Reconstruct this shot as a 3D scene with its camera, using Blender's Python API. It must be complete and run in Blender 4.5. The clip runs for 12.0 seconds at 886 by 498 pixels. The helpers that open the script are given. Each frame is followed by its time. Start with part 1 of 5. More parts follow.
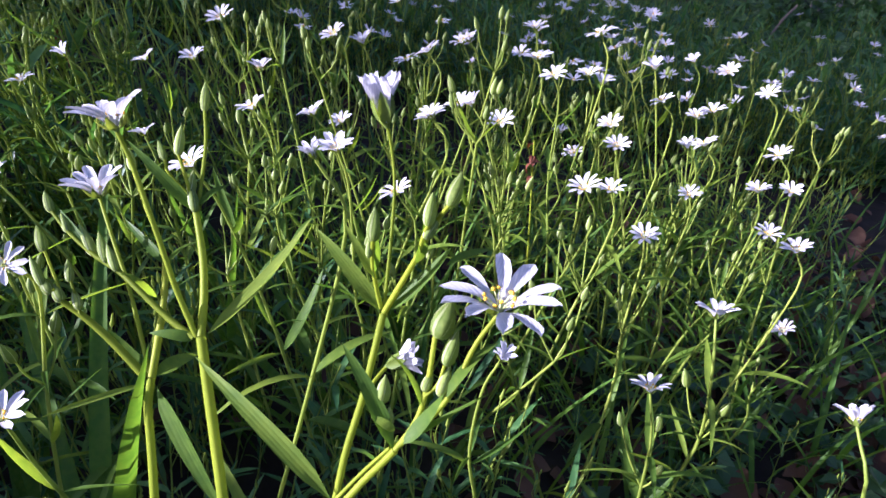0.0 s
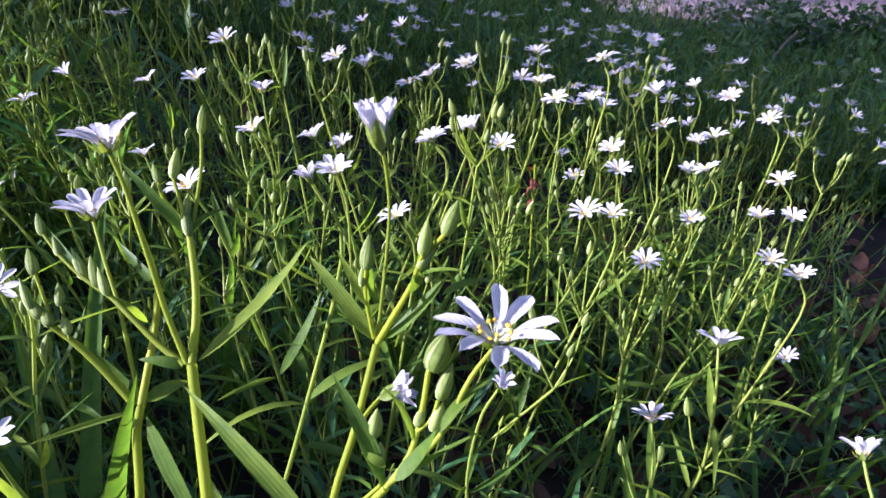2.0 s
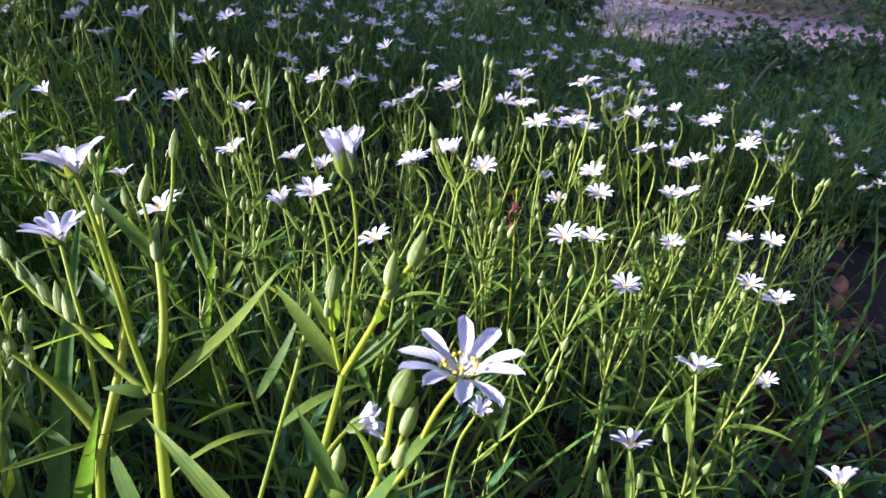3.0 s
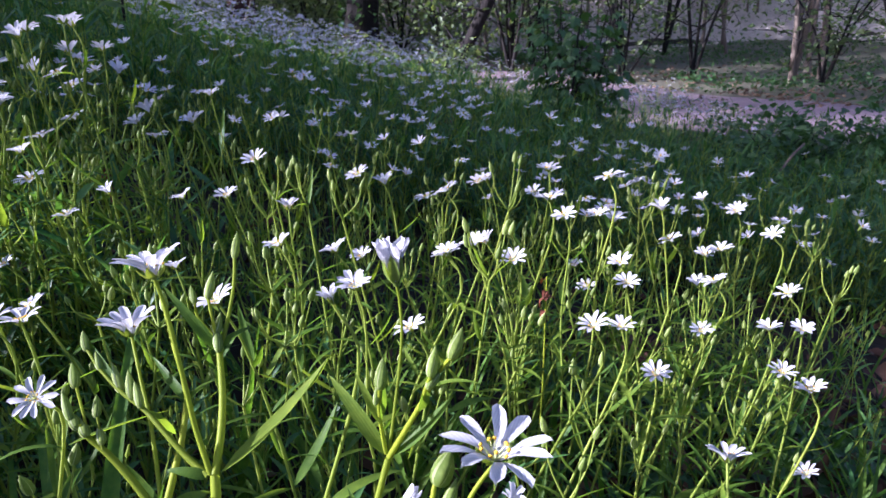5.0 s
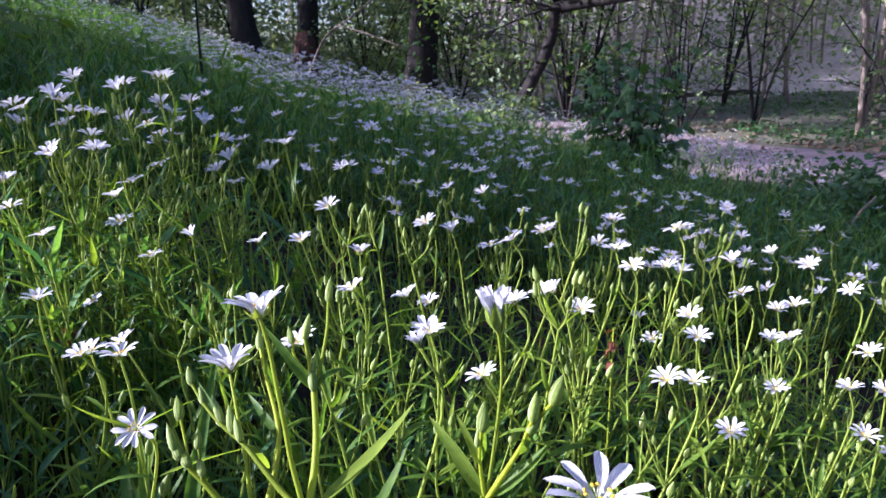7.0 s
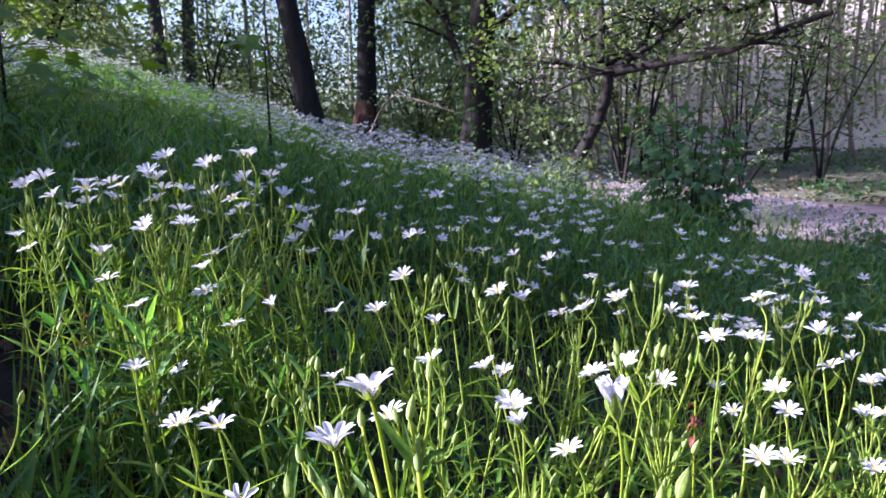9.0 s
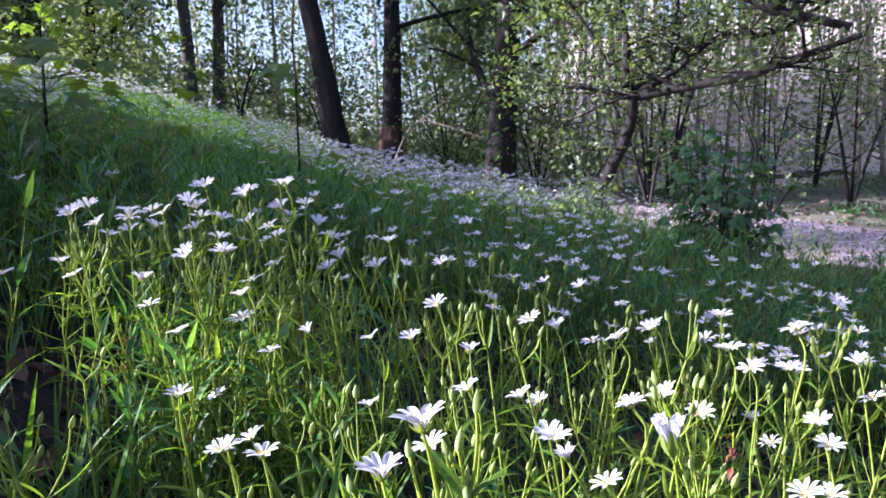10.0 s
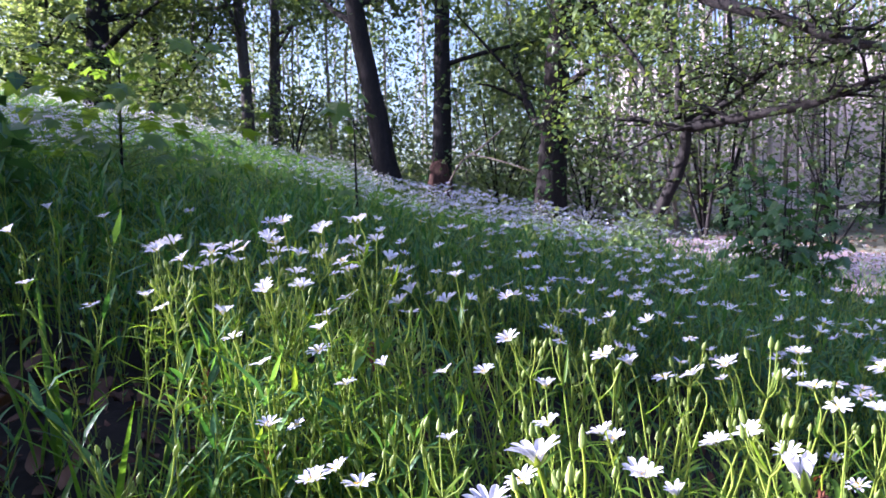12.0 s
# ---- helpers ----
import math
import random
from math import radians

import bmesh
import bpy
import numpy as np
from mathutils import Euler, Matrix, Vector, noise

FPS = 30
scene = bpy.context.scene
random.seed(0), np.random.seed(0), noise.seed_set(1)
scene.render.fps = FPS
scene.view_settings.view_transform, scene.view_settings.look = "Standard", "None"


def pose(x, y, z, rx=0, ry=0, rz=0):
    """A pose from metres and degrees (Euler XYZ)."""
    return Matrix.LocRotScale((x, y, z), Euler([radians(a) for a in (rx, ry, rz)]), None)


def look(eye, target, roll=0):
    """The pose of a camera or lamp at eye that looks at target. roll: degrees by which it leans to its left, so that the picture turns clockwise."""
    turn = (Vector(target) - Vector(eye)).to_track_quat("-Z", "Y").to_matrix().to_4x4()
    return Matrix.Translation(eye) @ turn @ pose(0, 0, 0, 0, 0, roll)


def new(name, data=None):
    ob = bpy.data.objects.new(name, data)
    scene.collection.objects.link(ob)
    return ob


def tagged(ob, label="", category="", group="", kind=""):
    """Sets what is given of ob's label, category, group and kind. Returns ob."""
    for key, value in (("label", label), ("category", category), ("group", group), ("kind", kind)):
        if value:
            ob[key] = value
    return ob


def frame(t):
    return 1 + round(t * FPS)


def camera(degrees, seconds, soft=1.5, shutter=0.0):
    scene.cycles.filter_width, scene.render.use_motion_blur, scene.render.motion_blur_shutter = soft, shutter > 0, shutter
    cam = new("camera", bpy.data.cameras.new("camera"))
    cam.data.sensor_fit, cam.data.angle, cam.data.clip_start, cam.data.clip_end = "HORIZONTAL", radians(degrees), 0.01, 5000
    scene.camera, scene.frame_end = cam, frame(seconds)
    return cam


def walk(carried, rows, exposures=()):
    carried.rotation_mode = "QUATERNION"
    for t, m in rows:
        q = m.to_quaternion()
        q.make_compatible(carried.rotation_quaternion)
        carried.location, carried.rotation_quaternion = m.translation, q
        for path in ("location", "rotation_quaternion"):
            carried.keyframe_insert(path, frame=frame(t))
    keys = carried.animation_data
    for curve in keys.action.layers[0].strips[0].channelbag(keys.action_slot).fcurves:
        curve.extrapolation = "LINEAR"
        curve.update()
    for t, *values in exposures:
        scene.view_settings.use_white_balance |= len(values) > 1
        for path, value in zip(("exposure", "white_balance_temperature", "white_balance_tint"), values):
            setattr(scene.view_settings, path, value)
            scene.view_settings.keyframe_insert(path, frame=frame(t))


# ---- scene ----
cam = camera(67.8, 12.0)
PATH = [
    (0, (0.023, 0.034, 0.366), (0.033, 1.792, -0.588), 1.1),
    (0.5, (0.022, 0.034, 0.365), (0.023, 1.795, -0.583), 1.1),
    (1, (0.023, 0.035, 0.366), (0.016, 1.8, -0.573), 0.9),
    (1.5, (0.023, 0.037, 0.366), (0.015, 1.813, -0.553), 1.2),
    (2, (0.024, 0.037, 0.366), (0.028, 1.824, -0.532), 1.5),
    (2.5, (0.026, 0.038, 0.366), (0.045, 1.837, -0.509), 1.9),
    (3, (0.027, 0.039, 0.367), (0.07, 1.852, -0.476), 2.4),
    (5, (0.026, 0.026, 0.375), (-0.033, 1.931, -0.233), 1.0),
    (5.5, (0.026, 0.024, 0.376), (-0.075, 1.938, -0.196), 0.6),
    (6, (0.023, 0.023, 0.376), (-0.119, 1.943, -0.167), 0.6),
    (6.5, (0.021, 0.022, 0.377), (-0.16, 1.947, -0.135), 1.0),
    (7, (0.017, 0.019, 0.377), (-0.205, 1.949, -0.096), 1.0),
    (9, (0.005, 0.012, 0.384), (-0.387, 1.951, 0.092), -0.2),
    (9.5, (0.002, 0.009, 0.386), (-0.422, 1.948, 0.135), -0.1),
    (10, (-0.001, 0.006, 0.388), (-0.465, 1.939, 0.167), -0.3),
    (10.5, (-0.006, 0.002, 0.389), (-0.506, 1.929, 0.204), -0.1),
    (11, (-0.011, -0.002, 0.39), (-0.549, 1.918, 0.241), -0.6),
    (11.5, (-0.014, -0.005, 0.391), (-0.586, 1.907, 0.269), -0.7),
    (12, (-0.016, -0.008, 0.391), (-0.623, 1.894, 0.271), -0.7),
]
walk(cam, [(t, look(eye, target, roll)) for t, eye, target, roll in PATH], [(0, 1.86, 5230, 40), (3, 1.90, 5220, 41), (5, 1.81, 5220, 34), (7, 1.96, 5250, 33), (9, 2.26, 5330, 32), (12, 2.56, 5280, 37)])
cam.data.dof.use_dof = True
cam.data.dof.focus_distance = 0.19
cam.data.dof.aperture_fstop = 76.0

# ---- light: a low sun from the left, a little behind the eye, and the sky ----
SUN_TO = Vector((-0.90, -0.22, 0.36)).normalized()
world = bpy.data.worlds.new("sky")
scene.world = world
world.use_nodes = True
wn = world.node_tree.nodes
sky = wn.new("ShaderNodeTexSky")
sky.sky_type = "NISHITA"
sky.sun_disc = False
sky.dust_density = 3.0
sky.sun_elevation = math.asin(SUN_TO.z)
sky.sun_rotation = math.atan2(SUN_TO.x, SUN_TO.y)
wn["Background"].inputs[1].default_value = 0.078
world.node_tree.links.new(sky.outputs[0], wn["Background"].inputs[0])
sun = new("sun", bpy.data.lights.new("sun", "SUN"))
sun.data.energy = 5.0
sun.data.angle = radians(0.6)
sun.data.color = (1.0, 0.93, 0.80)
sun.matrix_world = look(SUN_TO * 30, (0, 0, 0))


# ---- materials ----
def material(name):
    m = bpy.data.materials.new(name)
    m.use_nodes = True
    m.node_tree.nodes.clear()
    return m, m.node_tree.nodes, m.node_tree.links


def ramp(n, colors):
    r = n.new("ShaderNodeValToRGB")
    e = r.color_ramp.elements
    while len(e) < len(colors):
        e.new(0.5)
    for i, (p, c) in enumerate(colors):
        e[i].position, e[i].color = p, (*c, 1)
    return r


def noise_tex(n, scale, detail=3.0):
    t = n.new("ShaderNodeTexNoise")
    t.inputs["Scale"].default_value, t.inputs["Detail"].default_value = scale, detail
    return t


def plant_material(name, low, mid, high, translucent, rough=0.5, scale=200.0, island=True, spec=0.4, veins=0.0):
    """A thin living surface: colour varied from piece to piece and in fine mottling, part of the light passing through."""
    m, n, l = material(name)
    out, mix = n.new("ShaderNodeOutputMaterial"), n.new("ShaderNodeMixShader")
    bsdf, tr = n.new("ShaderNodeBsdfPrincipled"), n.new("ShaderNodeBsdfTranslucent")
    rnd = n.new("ShaderNodeNewGeometry") if island else n.new("ShaderNodeObjectInfo")
    co, tex = n.new("ShaderNodeTexCoord"), noise_tex(n, scale)
    l.new(co.outputs["Object"], tex.inputs["Vector"])
    add = n.new("ShaderNodeMath")
    add.operation = "MULTIPLY_ADD"
    add.inputs[1].default_value = 0.55
    l.new(tex.outputs[0], add.inputs[0])
    half = n.new("ShaderNodeMath")
    half.operation = "MULTIPLY_ADD"
    half.inputs[1].default_value, half.inputs[2].default_value = 0.55, -0.05
    l.new(rnd.outputs["Random Per Island" if island else "Random"], half.inputs[0])
    l.new(half.outputs[0], add.inputs[2])
    r = ramp(n, [(0.1, low), (0.5, mid), (0.95, high)])
    l.new(add.outputs[0], r.inputs[0])
    color, height = r.outputs[0], tex.outputs[0]
    if veins:
        wave = n.new("ShaderNodeTexWave")
        wave.bands_direction = "X"
        wave.inputs["Scale"].default_value, wave.inputs["Distortion"].default_value = veins, 0.6
        l.new(co.outputs["Object"], wave.inputs["Vector"])
        tone = ramp(n, [(0.0, (0.96, 0.97, 0.95)), (0.5, (1, 1, 1)), (1.0, (1.02, 1.01, 1.0))])
        l.new(wave.outputs["Fac"], tone.inputs[0])
        vein = n.new("ShaderNodeMixRGB")
        vein.blend_type = "MULTIPLY"
        vein.inputs[0].default_value = 1.0
        l.new(r.outputs[0], vein.inputs[1])
        l.new(tone.outputs[0], vein.inputs[2])
        color, height = vein.outputs[0], wave.outputs["Fac"]
    l.new(color, bsdf.inputs["Base Color"])
    bsdf.inputs["Roughness"].default_value = rough
    bsdf.inputs["Specular IOR Level"].default_value = spec
    bright = n.new("ShaderNodeMixRGB")
    bright.blend_type = "MULTIPLY"
    bright.inputs[0].default_value = 1.0
    bright.inputs[2].default_value = (1.56, 1.50, 0.46, 1)
    l.new(color, bright.inputs[1])
    l.new(bright.outputs[0], tr.inputs[0])
    bump = n.new("ShaderNodeBump")
    bump.inputs["Strength"].default_value, bump.inputs["Distance"].default_value = 0.25, 0.0006
    if veins:
        bump.inputs["Strength"].default_value, bump.inputs["Distance"].default_value = 0.12, 0.0006
    l.new(height, bump.inputs["Height"])
    l.new(bump.outputs[0], bsdf.inputs["Normal"])
    mix.inputs[0].default_value = translucent
    l.new(bsdf.outputs[0], mix.inputs[1])
    l.new(tr.outputs[0], mix.inputs[2])
    l.new(mix.outputs[0], out.inputs[0])
    return m


def petal_material():
    """White petals with fine grey-violet veins running to the tips, letting light through."""
    m, n, l = material("petal_white")
    out, mix = n.new("ShaderNodeOutputMaterial"), n.new("ShaderNodeMixShader")
    bsdf, tr = n.new("ShaderNodeBsdfPrincipled"), n.new("ShaderNodeBsdfTranslucent")
    co, wave = n.new("ShaderNodeTexCoord"), n.new("ShaderNodeTexWave")
    wave.bands_direction = "X"
    wave.inputs["Scale"].default_value = 5.5
    wave.inputs["Distortion"].default_value = 0.5
    wave.inputs["Detail"].default_value = 2.0
    l.new(co.outputs["Object"], wave.inputs["Vector"])
    r = ramp(n, [(0.0, (0.53, 0.51, 0.58)), (0.22, (0.61, 0.60, 0.64)), (1.0, (0.65, 0.645, 0.665))])
    l.new(wave.outputs["Fac"], r.inputs[0])
    l.new(r.outputs[0], bsdf.inputs["Base Color"])
    l.new(r.outputs[0], tr.inputs[0])
    bsdf.inputs["Roughness"].default_value = 0.55
    bump = n.new("ShaderNodeBump")
    bump.inputs["Strength"].default_value, bump.inputs["Distance"].default_value = 0.12, 0.008
    l.new(wave.outputs["Fac"], bump.inputs["Height"])
    l.new(bump.outputs[0], bsdf.inputs["Normal"])
    mix.inputs[0].default_value = 0.38
    l.new(bsdf.outputs[0], mix.inputs[1])
    l.new(tr.outputs[0], mix.inputs[2])
    l.new(mix.outputs[0], out.inputs[0])
    return m


def solid_material(name, colors, scale, rough=0.8, bump_d=0.01, fine=12.0, strength=0.6, stretch=(1, 1, 1)):
    """An opaque, rough surface: stains at one scale, grain at a finer one."""
    m, n, l = material(name)
    out, bsdf = n.new("ShaderNodeOutputMaterial"), n.new("ShaderNodeBsdfPrincipled")
    co, mp = n.new("ShaderNodeTexCoord"), n.new("ShaderNodeMapping")
    mp.inputs["Scale"].default_value = stretch
    l.new(co.outputs["Object"], mp.inputs["Vector"])
    a, b = noise_tex(n, scale, 4.0), noise_tex(n, scale * fine, 6.0)
    mixf = n.new("ShaderNodeMath")
    mixf.operation = "MULTIPLY_ADD"
    mixf.inputs[1].default_value = 0.5
    half = n.new("ShaderNodeMath")
    half.operation = "MULTIPLY"
    half.inputs[1].default_value = 0.5
    for t in (a, b):
        l.new(mp.outputs[0], t.inputs["Vector"])
    l.new(a.outputs[0], mixf.inputs[0])
    l.new(b.outputs[0], half.inputs[0])
    l.new(half.outputs[0], mixf.inputs[2])
    r = ramp(n, colors)
    l.new(mixf.outputs[0], r.inputs[0])
    l.new(r.outputs[0], bsdf.inputs["Base Color"])
    bsdf.inputs["Roughness"].default_value = rough
    bsdf.inputs["Specular IOR Level"].default_value = 0.2
    bump = n.new("ShaderNodeBump")
    bump.inputs["Strength"].default_value, bump.inputs["Distance"].default_value = strength, bump_d
    l.new(mixf.outputs[0], bump.inputs["Height"])
    l.new(bump.outputs[0], bsdf.inputs["Normal"])
    l.new(bsdf.outputs[0], out.inputs[0])
    return m


PETAL = petal_material()
# massed bank leaves: darker and bluer, their shade put into the colour
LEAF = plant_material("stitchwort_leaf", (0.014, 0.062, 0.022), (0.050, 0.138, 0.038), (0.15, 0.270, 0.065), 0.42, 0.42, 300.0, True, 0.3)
# single leaves: lighter and yellower, sunlight put into the colour
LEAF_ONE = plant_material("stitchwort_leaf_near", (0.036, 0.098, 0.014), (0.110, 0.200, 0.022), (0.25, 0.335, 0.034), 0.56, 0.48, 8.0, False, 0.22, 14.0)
STEM = plant_material("stitchwort_stem", (0.13, 0.18, 0.012), (0.24, 0.30, 0.018), (0.36, 0.41, 0.028), 0.40, 0.5, 60.0, False, 0.15)
STEM_FAR = plant_material("stitchwort_stem_paler", (0.14, 0.20, 0.026), (0.24, 0.315, 0.045), (0.36, 0.42, 0.075), 0.36, 0.45, 60.0, False, 0.25)
BUD = plant_material("bud_green", (0.10, 0.155, 0.028), (0.175, 0.24, 0.045), (0.26, 0.325, 0.075), 0.36, 0.55, 6.0, False, 0.18)
SEPAL_EDGE = plant_material("sepal_margin", (0.30, 0.36, 0.13), (0.39, 0.44, 0.20), (0.47, 0.51, 0.28), 0.35, 0.55, 10.0, False, 0.3)
ANTHER = solid_material("anther_yellow", [(0.2, (0.62, 0.34, 0.015)), (0.8, (0.80, 0.52, 0.03))], 300, 0.6, 0.0002)
FILAMENT = plant_material("filament_pale", (0.5, 0.55, 0.25), (0.6, 0.65, 0.35), (0.7, 0.72, 0.5), 0.3, 0.5, 100.0, True)
GRASS = plant_material("grass_blade", (0.026, 0.080, 0.012), (0.070, 0.16, 0.020), (0.17, 0.27, 0.030), 0.5, 0.5, 60.0, True, 0.2)
TREE_LEAF = plant_material("tree_leaf", (0.038, 0.068, 0.030), (0.080, 0.125, 0.050), (0.165, 0.215, 0.080), 0.40, 0.5, 10.0, True)
SHRUB_LEAF = plant_material("shrub_leaf", (0.022, 0.062, 0.024), (0.044, 0.110, 0.037), (0.085, 0.165, 0.052), 0.4, 0.45, 20.0, True)
# leaves paled and greyed, haze put into the colour
HAZY_LEAF = plant_material("hazy_leaf", (0.09, 0.14, 0.085), (0.17, 0.235, 0.15), (0.31, 0.37, 0.225), 0.5, 0.55, 10.0, True, 0.2)
MAPLE_LEAF = plant_material("maple_leaf", (0.040, 0.085, 0.020), (0.078, 0.145, 0.025), (0.22, 0.30, 0.03), 0.5, 0.45, 20.0, True)
WITHERED = plant_material("withered_leaf", (0.07, 0.025, 0.014), (0.15, 0.045, 0.022), (0.25, 0.10, 0.045), 0.25, 0.6, 200.0, True)
LITTER = plant_material("dead_leaf", (0.030, 0.014, 0.008), (0.085, 0.042, 0.024), (0.19, 0.105, 0.062), 0.08, 0.7, 60.0, True, 0.2)
LITTER_PALE = plant_material("pale_dead_leaf", (0.07, 0.045, 0.03), (0.16, 0.105, 0.07), (0.30, 0.22, 0.16), 0.08, 0.7, 60.0, True, 0.25)
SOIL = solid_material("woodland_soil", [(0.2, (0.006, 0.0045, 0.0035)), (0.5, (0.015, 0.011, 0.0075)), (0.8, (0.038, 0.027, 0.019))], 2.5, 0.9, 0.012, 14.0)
EARTH = solid_material("trodden_earth", [(0.2, (0.115, 0.085, 0.09)), (0.5, (0.20, 0.15, 0.165)), (0.85, (0.30, 0.24, 0.255))], 1.1, 0.9, 0.006, 9.0, 0.35)
FLOOR = solid_material("mossy_leaf_strewn_floor", [(0.25, (0.045, 0.050, 0.032)), (0.5, (0.10, 0.098, 0.066)), (0.8, (0.20, 0.18, 0.135))], 1.2, 0.9, 0.02, 20.0)
# the same leaf-strewn floor, made pale to carry sunlight in its colour
FLOOR_SUNLIT = solid_material("sunlit_leaf_strewn_slope", [(0.25, (0.20, 0.175, 0.16)), (0.5, (0.36, 0.31, 0.29)), (0.8, (0.52, 0.46, 0.43))], 0.8, 0.9, 0.02, 20.0)
BARK = solid_material("dark_bark", [(0.25, (0.006, 0.005, 0.005)), (0.5, (0.015, 0.013, 0.012)), (0.8, (0.038, 0.032, 0.029))], 5.0, 0.9, 0.02, 6.0, 1.0, (3, 3, 0.5))
# dark bark lightened for the slender trees, haze and glare in its colour
BARK_HAZY = solid_material("hazy_bark", [(0.25, (0.03, 0.026, 0.025)), (0.5, (0.065, 0.057, 0.054)), (0.8, (0.12, 0.105, 0.10))], 5.0, 0.9, 0.02, 6.0, 1.0, (3, 3, 0.5))
BARK_THIN = solid_material("sapling_bark", [(0.25, (0.06, 0.047, 0.038)), (0.5, (0.15, 0.12, 0.097)), (0.85, (0.30, 0.25, 0.21))], 6.0, 0.85, 0.01, 5.0, 0.8, (3, 3, 0.6))
WOOD_RED = solid_material("rotten_red_wood", [(0.25, (0.022, 0.012, 0.010)), (0.5, (0.065, 0.033, 0.024)), (0.85, (0.17, 0.095, 0.07))], 9.0, 0.9, 0.02, 6.0, 1.0, (3, 3, 0.6))
# far trunks' bark lightened to stand for sun falling on them
BARK_SUNLIT = solid_material("sunlit_far_bark", [(0.25, (0.18, 0.15, 0.14)), (0.5, (0.33, 0.28, 0.265)), (0.85, (0.5, 0.44, 0.42))], 3.0, 0.85, 0.01, 5.0, 0.6, (3, 3, 0.4))


# ---- mesh helpers ----
def make_mesh(name, verts, quads, mats, index=None, smooth=True):
    """A mesh from arrays of corners and four-sided faces."""
    me = bpy.data.meshes.new(name)
    verts, quads = np.asarray(verts, dtype=np.float32), np.asarray(quads, dtype=np.int32)
    me.vertices.add(len(verts))
    me.vertices.foreach_set("co", verts.ravel())
    me.loops.add(quads.size)
    me.loops.foreach_set("vertex_index", quads.ravel())
    me.polygons.add(len(quads))
    me.polygons.foreach_set("loop_start", np.arange(0, quads.size, 4, dtype=np.int32))
    me.polygons.foreach_set("use_smooth", np.full(len(quads), smooth))
    for m in mats:
        me.materials.append(m)
    if index is not None:
        me.polygons.foreach_set("material_index", np.asarray(index, dtype=np.int32))
    me.update(calc_edges=True)
    return me


def join(pieces):
    """Join (verts, quads, material index) pieces into one."""
    vs, qs, ms, k = [], [], [], 0
    for v, q, m in pieces:
        vs.append(v)
        qs.append(np.asarray(q) + k)
        ms.append(np.full(len(q), m) if np.isscalar(m) else m)
        k += len(v)
    return np.vstack(vs), np.vstack(qs), np.concatenate(ms)


def smooth_line(points, count):
    """A Catmull-Rom curve of that many points through the given ones."""
    p = np.asarray(points, dtype=float)
    if len(p) < 3:
        s = np.linspace(0, 1, count)[:, None]
        return p[0] * (1 - s) + p[-1] * s
    p = np.vstack([2 * p[0] - p[1], p, 2 * p[-1] - p[-2]])
    n = len(p) - 3
    out = []
    for s in np.linspace(0, n - 1e-6, count):
        i, u = int(s), s - int(s)
        a, b, c, d = p[i:i + 4]
        out.append(0.5 * (2 * b + (c - a) * u + (2 * a - 5 * b + 4 * c - d) * u * u + (3 * b - a - 3 * c + d) * u ** 3))
    return np.array(out)


def tube(points, r0, r1, sides=5, lumps=0.0, seed=0):
    """A round stem along points, tapering from r0 to r1."""
    p = np.asarray(points, dtype=float)
    n = len(p)
    rng = np.random.RandomState(seed)
    d = np.gradient(p, axis=0)
    d /= np.linalg.norm(d, axis=1)[:, None] + 1e-12
    ref = np.array([0.31, 0.94, 0.13])
    u = np.cross(d, ref)
    u /= np.linalg.norm(u, axis=1)[:, None] + 1e-12
    w = np.cross(d, u)
    a = np.linspace(0, 2 * np.pi, sides, endpoint=False)
    rad = np.linspace(r0, r1, n)[:, None] * (1 + lumps * rng.uniform(-1, 1, (n, sides)))
    v = p[:, None, :] + rad[:, :, None] * (np.cos(a)[None, :, None] * u[:, None, :] + np.sin(a)[None, :, None] * w[:, None, :])
    i, j = np.meshgrid(np.arange(n - 1), np.arange(sides), indexing="ij")
    j2 = (j + 1) % sides
    q = np.stack([i * sides + j, i * sides + j2, (i + 1) * sides + j2, (i + 1) * sides + j], -1).reshape(-1, 4)
    return v.reshape(-1, 3), q


def grid_faces(rows, cols):
    i, j = np.meshgrid(np.arange(rows - 1), np.arange(cols - 1), indexing="ij")
    return np.stack([i * cols + j, i * cols + j + 1, (i + 1) * cols + j + 1, (i + 1) * cols + j], -1).reshape(-1, 4)


def blade(length, width, rows=6, droop=0.3, fold=0.35, twist=0.0, wide_at=0.35):
    """A narrow pointed leaf from the origin along +y, with a folded midrib; droop bends its tip down."""
    v = []
    for s in np.linspace(0, 1, rows):
        half = width / 2 * (math.sin(math.pi * min(1.0, s / (2 * wide_at) if s < wide_at else 0.5 + 0.5 * (s - wide_at) / (1 - wide_at))) ** 0.8 * 0.94 + 0.06 * (1 - s))
        y = length * math.sin(droop * s) / droop if droop else length * s
        z = -length * (1 - math.cos(droop * s)) / droop if droop else 0
        c, t = math.cos(twist * s), math.sin(twist * s)
        for side in (-1, 0, 1):
            x, h = side * half, abs(side) * half * fold
            v.append((x * c - h * t, y, z + x * t + h * c))
    return np.array(v), grid_faces(rows, 3)


def aim(direction, roll=0.0):
    """A turn that takes +z to the direction and keeps +x as level as it can."""
    z = Vector(direction).normalized()
    x = Vector((0, 1, 0)).cross(z).normalized()
    y = z.cross(x)
    return Matrix(((x.x, y.x, z.x, 0), (x.y, y.y, z.y, 0), (x.z, y.z, z.z, 0), (0, 0, 0, 1))) @ Matrix.Rotation(roll, 4, "Z")


def turn_np(m):
    return np.array(m.to_3x3())


